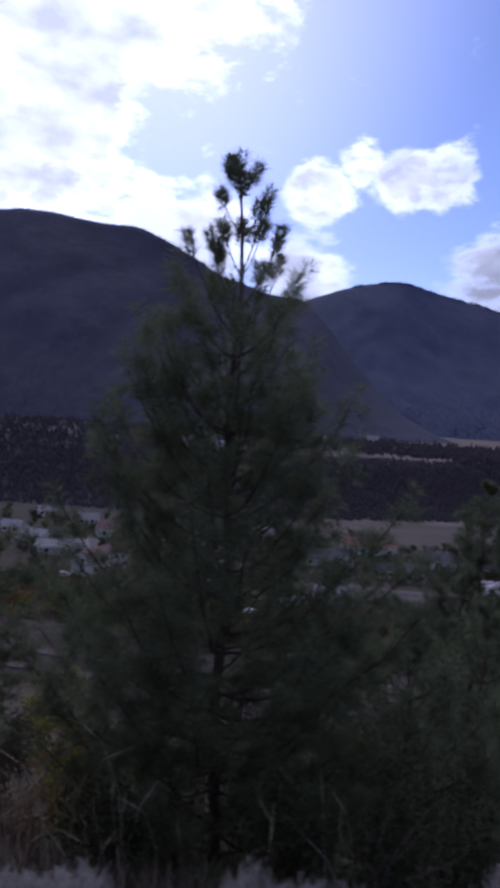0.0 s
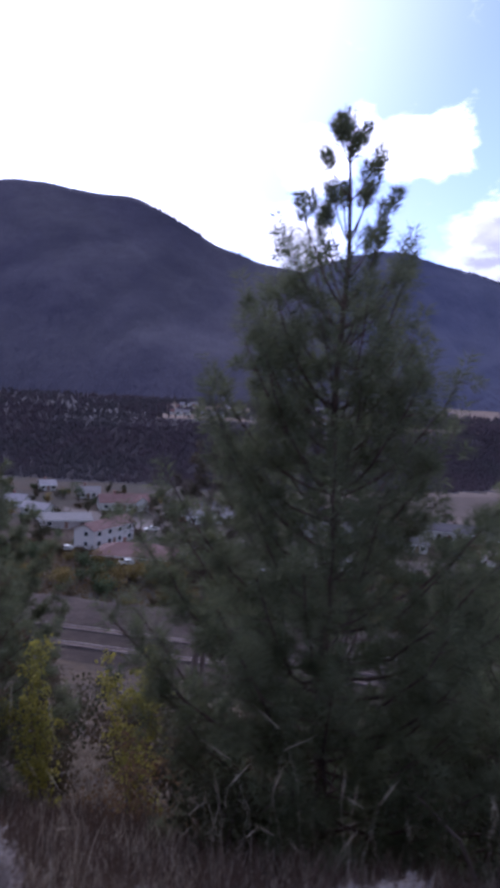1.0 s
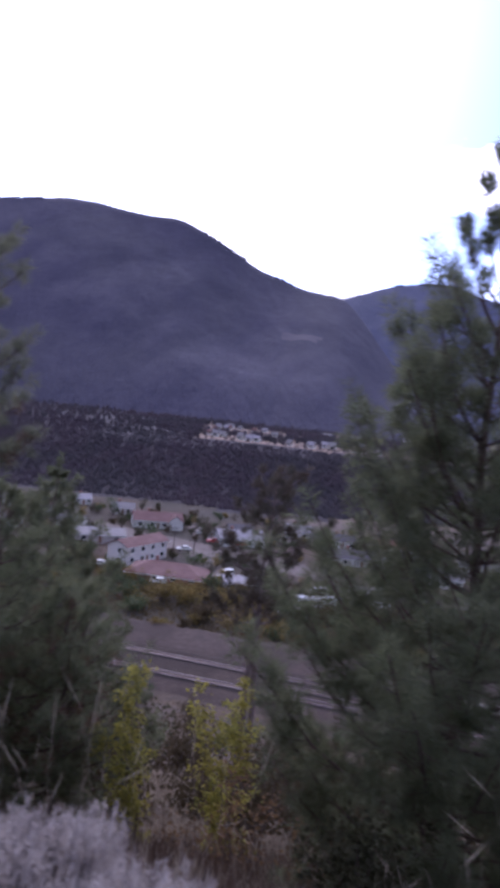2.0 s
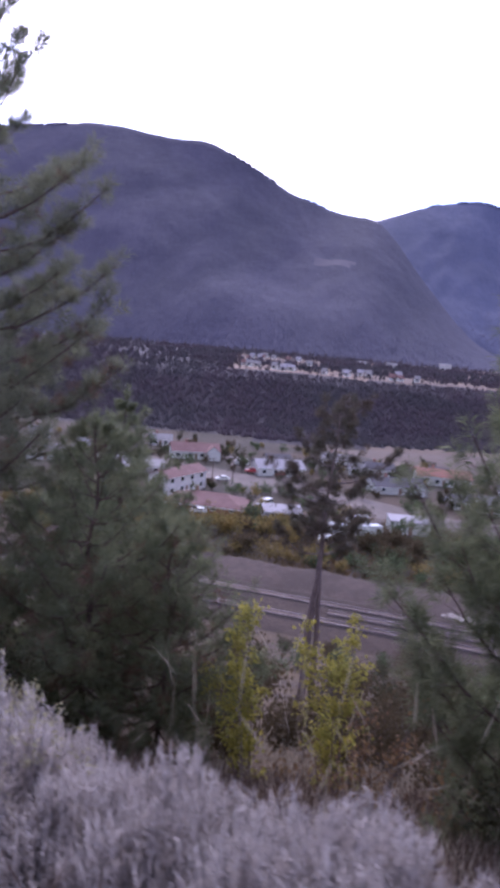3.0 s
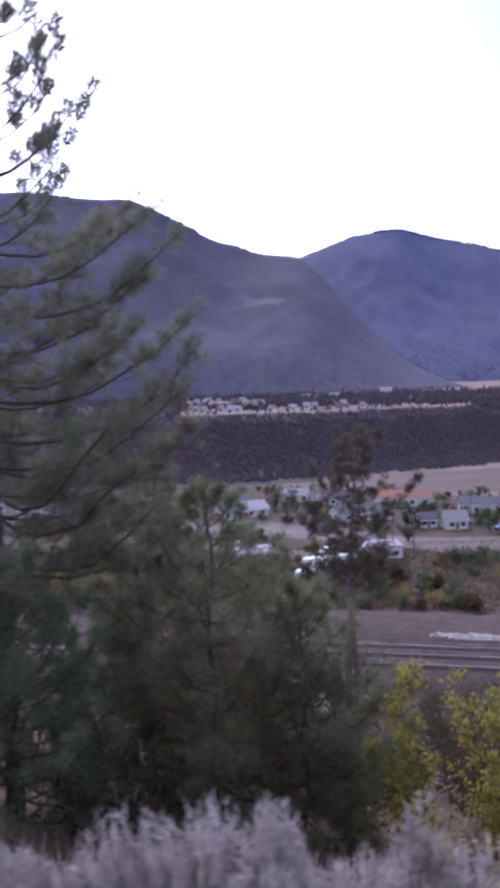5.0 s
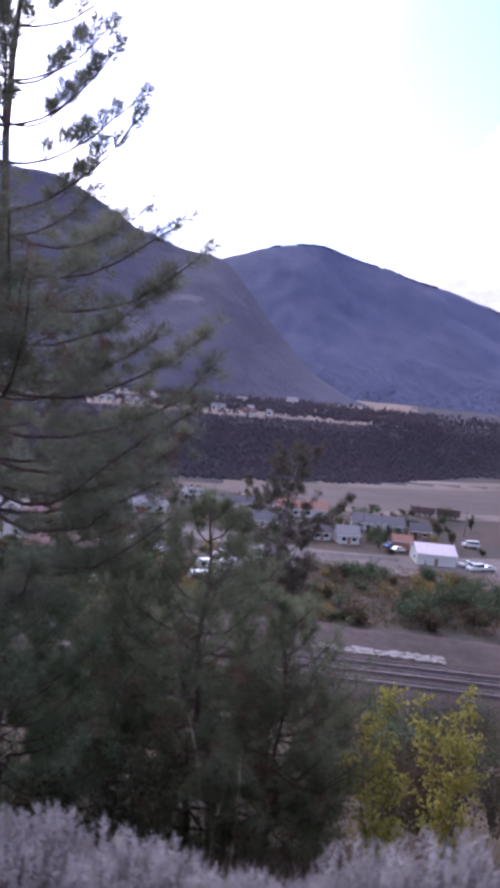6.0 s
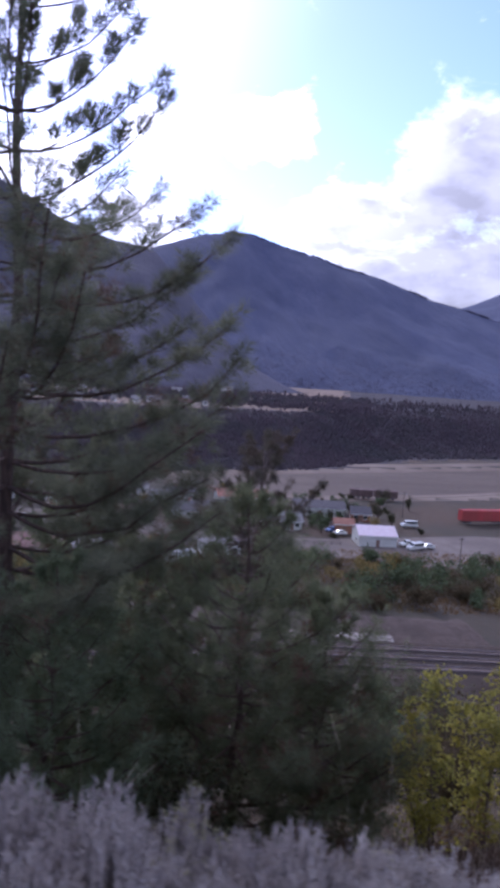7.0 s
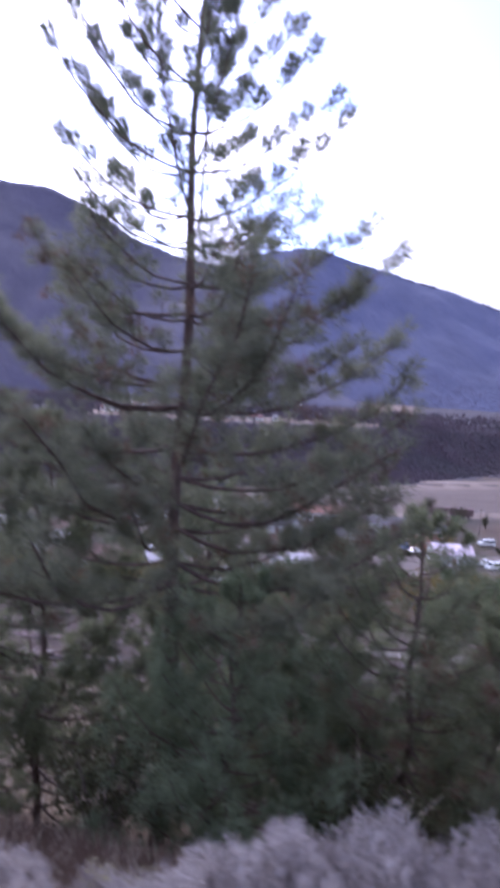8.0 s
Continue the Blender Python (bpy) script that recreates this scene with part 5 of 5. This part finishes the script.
    size = needle * g2.uniform(0.7, 1.15, c) * np.where((A[:, 9] < 1.5) & (cap < 3), 0.8, 1.0)
    for nm, pick, mt, lab in (("crown", A[:, 8] < 0.5, mat, "long pine needles in dense brushes"), ("withered_crown", A[:, 8] > 0.5, "dead_needles", "withered rust-brown needles")):
        if pick.sum() > 20:
            ob = new(nm, needle_mesh(nm, P[pick], V[pick], size[pick], nw * A[pick, 10], mt, seed))
            ob.parent = t
            tagged(ob, label=lab)
    return t


pine(0.0, 10.0, -5.0, 10.3, 0.54, 2.6, 11, "needles_dark", "tall young pine with dense dark needles on the slope", first=0.04, gap=0.31, per=6, lean=(-0.24, 0.0), lift=1.1, needles=104, nw=0.0095, needle=0.21, power=0.80, crest=2.2, every=0.25)
pine(-10.5, 14.5, -5.6, 15.4, 0.77, 4.0, 23, "needles", "tall open pine with long upswept boughs", first=0.28, gap=0.47, per=5, lift=0.86, lean=(-0.08, 0.0), power=0.70, needles=108, girth=0.0078, every=0.31, nw=0.0085, needle=0.24, curl=2.5, crest=5.9, dead=0.09, hook=0.14)
pine(-7.05, 13.3, -5.4, 5.55, 0.85, 2.6, 37, "needles_dark", "small dark pine growing below the path", first=0.08, gap=0.36, per=5, power=0.72, needles=90, nw=0.0095, needle=0.22, crest=1.0, dead=0.16, lift=0.5, girth=0.010)
pine(-5.7, 13.3, -5.5, 4.1, 0.85, 1.8, 71, "needles_dark", "low bushy pine beside a small dark one", first=0.05, gap=0.32, per=5, power=0.8, needles=70, nw=0.012, crest=0.8, dead=0.10)
pine(-9.75, 12.6, -4.6, 3.9, 0.75, 1.9, 41, "needles_young", "fresh green young pine below the path", first=0.06, gap=0.27, per=5, power=0.8, needles=80, nw=0.014)
pine(-12.6, 15.6, -6.2, 7.4, 0.6, 2.5, 43, "needles_dark", "dark pine behind the sage", first=0.10, gap=0.40, per=5, needles=75, nw=0.016)
pine(-8.3, 15.6, -6.8, 5.4, 0.75, 2.4, 47, "needles_dark", "low dark pine behind a young green one", first=0.08, gap=0.36, per=5, needles=80, nw=0.017)
pine(8.2, 24.4, -12.3, 12.6, 0.5, 2.6, 53, "needles_dark", "dark pine farther down the slope", first=0.2, gap=0.55, per=5, needles=70, needle=0.26, nw=0.024)
pine(-9.2, 23.5, -11.8, 11.5, 0.5, 2.6, 59, "needles_dark", "dark pine farther down the slope", first=0.2, gap=0.55, per=5, needles=70, needle=0.26, nw=0.024)
pine(4.6, 13.5, -6.6, 5.6, 0.7, 2.3, 61, "needles_dark", "bushy dark pine on the slope", first=0.04, gap=0.38, per=5, needle=0.22, needles=70, nw=0.015)
pine(2.6, 10.8, -5.4, 4.6, 0.7, 2.0, 63, "needles_dark", "low bushy pine beside a tall one", first=0.04, gap=0.34, per=5, needle=0.22, needles=75, nw=0.014)
# half-dead pine down the slope: bare lower trunk, brown crown
pine(-2.75, 31.3, -15.2, 14.6, 1.45, 2.2, 67, "needles_brown", "half-dead pine with bare lower trunk and browned needles", first=0.56, gap=0.50, per=5, needles=85, needle=0.28, bark="dead_bark", lift=0.35, power=0.32, nw=0.021, every=0.40, ragged=0.36, fork=(0.55, 0.1), lean=(0.45, 0.0), crest=0.5, girth=0.0135, stout=0.014)


# ------------------------------------------------------------ grey brush along the path
def sage_mesh(seed, w, h, stems, flower):
    """Uneven lobes of upright plumes on woody stems."""
    rr = random.Random(seed)
    leaf, stem, fl = Mesh(), Mesh(), Mesh()
    lobes = [(0.0, 0.0, 0.62, 1.0)]
    for k in range(7):
        a = 6.283 * k / 7 + rr.uniform(-0.4, 0.4)
        q = rr.uniform(0.20, 0.36) * w
        lobes.append((math.cos(a) * q, math.sin(a) * q, rr.uniform(0.30, 0.48), rr.uniform(0.62, 1.02)))
    for k in range(stems):
        lx, ly, lw, lh = rr.choice(lobes)
        a = rr.uniform(0, 6.283)
        q = rr.random() ** 0.55
        tip = Vector((lx + math.cos(a) * w * lw * 0.5 * q, ly + math.sin(a) * w * lw * 0.5 * q, h * lh * (1 - 0.5 * q ** 2.2) * rr.uniform(0.78, 1.04)))
        root = Vector((tip.x * 0.22, tip.y * 0.22, 0.0))
        bend = root.lerp(tip, 0.55) + Vector((tip.x * 0.22, tip.y * 0.22, -0.05 * h))
        if k % 3 == 0:
            stem.tube([tuple(root), tuple(bend), tuple(tip)], [0.009, 0.005, 0.002], 3, cap=False)
        d = ((tip - bend).normalized() + Vector((0, 0, 1.3))).normalized()
        n = rr.randint(16, 21)
        for j in range(n):
            f = j / n
            p = tip - d * (0.42 * h * (1 - f))
            v = (d * rr.uniform(0.6, 1.2) + Vector((rr.gauss(0, 0.5), rr.gauss(0, 0.5), rr.gauss(0.1, 0.3)))).normalized()
            leaf.blade(p, v, rr.uniform(0.032, 0.068), rr.uniform(0.007, 0.012), rr)
        if q < 0.7 and tip.z > 0.62 * h and rr.random() < flower:
            for _ in range(7):
                fl.leaf(tip + Vector((rr.gauss(0, 0.014), rr.gauss(0, 0.014), rr.uniform(0, 0.045))), 0.017, rr)
    return leaf, stem, fl


SAGES = []
for i, (w, h, stems, flower) in enumerate(((1.25, 0.80, 1350, 0.0), (1.05, 0.72, 1000, 0.36), (1.4, 0.72, 1450, 0.0), (0.8, 0.6, 650, 0.03))):
    leaf, stem, fl = sage_mesh(70 + i, w, h, stems, flower)
    SAGES.append((leaf.data("foliage", "sage"), stem.data("stems", "sage_stem"), fl.data("flowers", "sage_flower")))


def sagebrush(x, y, kind, scale=1.0, turn=0.0, top=None, label=""):
    base = ground_at(x, y) - 0.03
    sz = scale
    if top is not None:
        sz = (top - base) / (0.80, 0.74, 0.72, 0.6)[kind]
    t = thing("sagebrush", pose(x, y, base, 0, 0, turn) @ Matrix.Diagonal((scale, scale, sz, 1)), label or ("grey sagebrush topped with dull yellow flowers" if kind == 1 else "rounded silver-grey sagebrush beside the path"), "shrub", "sagebrush along the path")
    for nm, me2 in zip(("foliage", "stems", "flowers"), SAGES[kind]):
        if nm == "flowers" and len(me2.polygons) < 10:
            continue
        o = new({"foliage": "foliage", "stems": "twiggery", "flowers": "flowering"}[nm], me2)
        o.parent = t
        tagged(o, kind="stuff")
    return t


# x, y, kind, width scale, turn, height of the top
for x, y, k, sc, tn, tp in (
        (-0.55, 3.5, 0, 0.9, 20, 0.32), (0.35, 3.6, 2, 0.75, 80, 0.32), (1.3, 3.5, 0, 0.9, 140, 0.45), (-1.15, 3.85, 3, 0.8, 10, 0.05),
        (-1.55, 3.75, 3, 0.8, 200, 0.02),
        (-2.85, 4.15, 0, 1.0, 60, 0.23), (-3.55, 4.35, 2, 1.0, 110, 0.20), (-3.15, 3.85, 3, 1.1, 30, -0.10), (-4.15, 4.95, 2, 1.05, 170, -0.03), (-3.72, 5.05, 0, 1.0, 95, -0.13),
        (-5.25, 5.35, 1, 1.2, 300, -0.10), (-4.85, 4.75, 0, 1.0, 220, -0.27), (-4.55, 5.05, 0, 0.8, 40, -0.12), (-5.42, 5.95, 1, 1.3, 130, -0.30), (-5.85, 5.9, 0, 0.9, 30, -0.31), (-4.75, 5.75, 0, 0.9, 75, -0.55), (-6.62, 5.78, 0, 0.95, 250, 0.03), (-6.1, 5.45, 2, 0.9, 90, -0.28), (-4.95, 5.9, 0, 0.9, 15, -0.50),
        (-7.2, 5.65, 2, 1.0, 200, -0.17), (-7.85, 5.85, 0, 0.95, 50, -0.07), (-7.5, 5.35, 0, 0.85, 310, -0.29), (-8.5, 5.95, 2, 0.95, 130, -0.10), (-8.1, 6.15, 3, 0.9, 80, -0.17),
        (-9.3, 6.15, 0, 1.0, 160, -0.03), (-9.85, 6.35, 2, 1.05, 20, -0.01), (-10.5, 6.3, 0, 1.05, 270, 0.0), (-10.1, 5.9, 2, 0.8, 100, -0.27), (-9.5, 5.75, 0, 0.8, 35, -0.32),
        (-11.6, 6.5, 0, 0.9, 200, -0.12), (-12.2, 6.8, 2, 0.9, 60, -0.07), (-9.0, 6.5, 1, 0.9, 60, -0.22), (-10.9, 6.8, 1, 0.8, 160, -0.47)):
    sagebrush(x, y, k, sc, tn, tp)


# ------------------------------------------------------------ yellow saplings
def sapling(x, y, base, tall, w, seed, mat, label, leaves=900, stems=4, size=0.070, tip=0.0):
    rr = random.Random(seed)
    t = thing("sapling", pose(x, y, base), label, "sapling", "autumn saplings")
    lf = Mesh()
    for k in range(stems):
        st = Mesh()
        a = 6.283 * k / stems + rr.uniform(-0.4, 0.4)
        top = Vector((math.cos(a) * w * 0.3, math.sin(a) * w * 0.3, tall * (1.0 if k == 0 else rr.uniform(0.65, 0.92))))
        pts = [Vector((0, 0, -0.2)).lerp(top, f) + Vector((tip * f ** 2.2 * top.z / tall, 0, 0)) + Vector((rr.gauss(0, 0.03), rr.gauss(0, 0.03), 0)) for f in (0, 0.25, 0.5, 0.75, 1)]
        st.tube([tuple(p) for p in pts], [0.022, 0.017, 0.012, 0.007, 0.003], 6)
        for j in range(16):
            f = rr.uniform(0.22, 0.98)
            q = min(int(f * 4), 3)
            p = pts[q].lerp(pts[q + 1], f * 4 - q)
            b2 = rr.uniform(0, 6.283)
            ln = w * 0.5 * rr.uniform(0.3, 1.0) * (1.15 - 0.75 * f)
            e = p + Vector((math.cos(b2) * ln, math.sin(b2) * ln, ln * rr.uniform(0.4, 1.1)))
            st.tube([tuple(p), tuple(p.lerp(e, 0.5) + Vector((0, 0, -0.03))), tuple(e)], [0.006, 0.004, 0.002], 4, cap=False)
            for _ in range(leaves // (stems * 16)):
                lf.leaf(p.lerp(e, rr.uniform(0.2, 1.05)) + Vector((rr.gauss(0, 0.06), rr.gauss(0, 0.06), rr.gauss(0, 0.06))), size * rr.uniform(0.6, 1.3), rr)
        part("stem", st, "twig", t)
    tagged(part("leaves", lf, mat, t), kind="stuff")
    return t


sapling(-4.2, 12.45, -5.6, 3.4, 0.95, 5, "yellow_leaf", "slender sapling with yellow autumn leaves", leaves=2400, tip=-0.4)
sapling(-2.75, 13.3, -6.2, 3.9, 1.3, 6, "yellow_leaf", "slender sapling with yellow autumn leaves", leaves=3200, tip=-0.3)
sapling(-3.5, 12.7, -5.9, 1.5, 0.9, 7, "rust_leaf", "low thin bush with fading brown leaves", leaves=300)
sapling(-2.4, 10.8, -5.0, 2.5, 1.2, 8, "rust_leaf", "thin bush with rust-brown leaves", leaves=600)
sapling(-1.7, 9.8, -4.6, 1.8, 1.0, 9, "rust_leaf", "thin bush with rust-brown leaves", leaves=500)
sapling(-2.9, 11.5, -5.3, 1.5, 0.9, 10, "rust_leaf", "thin bush with fading brown leaves", leaves=350)


# ------------------------------------------------------------ dry grass and weeds
def grass_tuft(x, y, tall, count, seed, label="tall dry straw-coloured grass stalks"):
    rr = random.Random(seed)
    t = thing("dry_grass_clump", pose(x, y, ground_at(x, y) - 0.02), label, "grass", "dry grass clumps")
    stalk, head = Mesh(), Mesh()
    for _ in range(count):
        a, q = rr.uniform(0, 6.283), rr.random() * 0.22
        ln = tall * rr.uniform(0.55, 1.1)
        le = rr.gauss(0, 0.16)
        p = Vector((math.cos(a) * q, math.sin(a) * q, 0))
        lean = Vector((rr.gauss(0, 0.14), rr.gauss(0, 0.10), 1)).normalized()
        m = p + lean * ln * 0.6
        e = m + (lean + Vector((le, rr.gauss(0, 0.1), 0))).normalized() * ln * 0.28
        tip = e + (lean + Vector((le * 3, 0, -abs(le) * 1.2))).normalized() * ln * 0.2
        stalk.tube([tuple(p), tuple(m), tuple(e)], [0.0013, 0.0011, 0.0008], 3, cap=False)
        head.tube([tuple(e), tuple(e.lerp(tip, 0.4)), tuple(tip)], [0.0010, 0.0030, 0.0007], 4, cap=False)
        for _ in range(2):
            v = Vector((rr.gauss(0, 0.5), rr.gauss(0, 0.5), 1)).normalized()
            stalk.blade(p, v, ln * rr.uniform(0.15, 0.35), 0.003, rr, bend=0.15)
    tagged(part("straw", stalk, "straw", t), kind="stuff")
    tagged(part("seed_head_mass", head, "straw", t), kind="stuff")


for i, (x, y, h, c) in enumerate(((-1.05, 5.6, 1.4, 3), (-0.35, 5.2, 1.1, 3), (0.3, 5.3, 1.1, 3), (-0.75, 6.1, 1.4, 3), (-1.75, 5.6, 1.1, 4), (-2.35, 5.9, 1.1, 4), (-3.6, 6.5, 1.6, 4),
                                  (-3.15, 6.2, 1.5, 4), (-2.75, 6.8, 1.5, 4), (-4.9, 7.4, 1.6, 3), (-1.4, 6.6, 1.3, 4), (-4.2, 7.2, 1.2, 3), (-7.3, 7.8, 1.3, 3), (-9.2, 8.2, 1.3, 4), (0.9, 5.6, 1.1, 4), (-3.8, 5.2, 1.5, 4), (-3.62, 5.4, 1.45, 4), (-0.7, 5.0, 1.1, 4), (-1.3, 5.2, 1.0, 4))):
    grass_tuft(x, y, h, c, 400 + i)


def weeds(name, x0, x1, y0, y1, count, tall, mat, label, seed):
    """Low dry growth over a stretch of the slope."""
    rr = random.Random(seed)
    me2 = Mesh()
    for _ in range(count):
        x, y = rr.uniform(x0, x1), rr.uniform(y0, y1)
        s = x * 0.25 + (y - 0.8) * 0.968
        if s < 2.2:
            continue
        p = Vector((x, y, ground_at(x, y) - 0.02))
        for _ in range(7):
            v = Vector((rr.gauss(0, 0.35), rr.gauss(0, 0.35), 1)).normalized()
            me2.blade(p + Vector((rr.gauss(0, 0.06), rr.gauss(0, 0.06), 0)), v, tall * rr.uniform(0.4, 1.2), 0.010 + 0.0015 * (y - 3), rr, bend=0.1)
    single(name, me2, mat, label, "grass", kind="stuff")


rng = random.Random(90)
me = Mesh()
for _ in range(12000):
    x = rng.uniform(-60, 110)
    y = rng.uniform(141, 192) - 0.12 * x
    p = Vector((x, y, TOWN_Z - 0.02))
    for _ in range(5):
        v = Vector((rng.gauss(0, 0.3), rng.gauss(0, 0.3), 1)).normalized()
        me.blade(p + Vector((rng.gauss(0, 0.25), rng.gauss(0, 0.25), 0)), v, rng.uniform(0.4, 1.0), 0.13, rng)
single("field_grass", me, "field_grass", "rank orange-brown grass on the valley floor", "grass", kind="stuff")
weeds("weeds", -14, 6, 4.2, 13, 5200, 0.42, "weed", "brown dry weeds on the slope below the path", 31)
weeds("dry_grass", -14, 6, 4.5, 26, 4200, 0.40, "dry_grass", "pale dry bunchgrass on the slope", 32)
for i, (x, y, w, h, mat) in enumerate(((1.6, 8.2, 2.2, 1.6, "scrub"), (3.0, 9.5, 2.4, 1.8, "scrub"), (-1.2, 8.8, 1.6, 1.2, "scrub"), (2.4, 12.0, 2.6, 2.2, "scrub"), (-8.2, 11.5, 1.8, 1.3, "scrub"), (-11.4, 12.6, 2.0, 1.6, "scrub"),
                                       (-0.9, 17, 3, 2.2, "brown_shrub"), (-5.8, 18, 3, 2.4, "scrub"), (2, 20, 3.4, 2.6, "scrub"), (-9, 19, 3, 2.2, "brown_shrub"), (-1.5, 24, 3, 2.4, "scrub"), (6, 17, 3, 2.4, "scrub"), (-12, 20, 3, 2.6, "scrub"),
                                       (-5, 28, 3, 2.0, "brown_shrub"), (1.5, 32, 3.4, 2.6, "scrub"), (6, 36, 4, 3, "green_shrub"), (-2.2, 15.2, 2.2, 1.6, "brown_shrub"), (-4.6, 15.8, 2.4, 1.7, "brown_shrub"), (-0.4, 14.2, 2.2, 1.7, "brown_shrub"), (-3.4, 18.5, 2.6, 1.8, "brown_shrub"), (0.8, 16.5, 2.4, 1.8, "scrub"), (-1.0, 20.5, 2.6, 2.0, "brown_shrub"), (3.6, 18.0, 2.6, 2.0, "brown_shrub"), (-6.5, 24.0, 2.6, 1.8, "brown_shrub"), (10, 44, 5, 4, "green_shrub"), (-6, 40, 4, 2.6, "brown_shrub"), (14, 60, 6, 4.5, "green_shrub"), (20, 75, 7, 5, "green_shrub"), (13, 66, 6, 5.2, "brown_shrub"), (17, 70, 7, 5.6, "green_shrub"), (21.5, 66, 6, 5, "brown_shrub"), (24, 74, 7, 6, "green_shrub"), (28, 70, 7, 5.6, "brown_shrub"), (18, 60, 6, 5, "scrub"), (33, 78, 8, 6, "green_shrub"), (11.5, 73, 5, 4.2, "brown_shrub"), (29, 80, 7, 5.5, "scrub"), (37, 74, 8, 6, "brown_shrub"), *[(-22 + 2.1 * k + 3 * math.sin(k * 2.1), 44 + (k * 17) % 52, 3.2 + k % 3, 1.8 + 0.3 * (k % 4), ("brown_shrub", "scrub", "brown_shrub", "green_shrub")[k % 4]) for k in range(26)],
                                       *[(2 + 1.15 * ((k * 29) % 37) + 2 * math.sin(k * 1.7), 30 + (k * 23) % 74 + 2 * math.sin(k), 3.0 + k % 4, 1.6 + 0.35 * (k % 4), ("brown_shrub", "scrub", "brown_shrub", "brown_shrub", "green_shrub")[k % 5]) for k in range(60)])):
    bushy("shrub", x, y, w, h, mat, "dark tangled shrub on the dry slope", "shrub", 500 + i, leaf=0.08 if y < 15 else 0.10 if y < 26 else 0.20, leaves=1200 if y < 15 else 1500 if y < 26 else 700, group="slope shrubs")
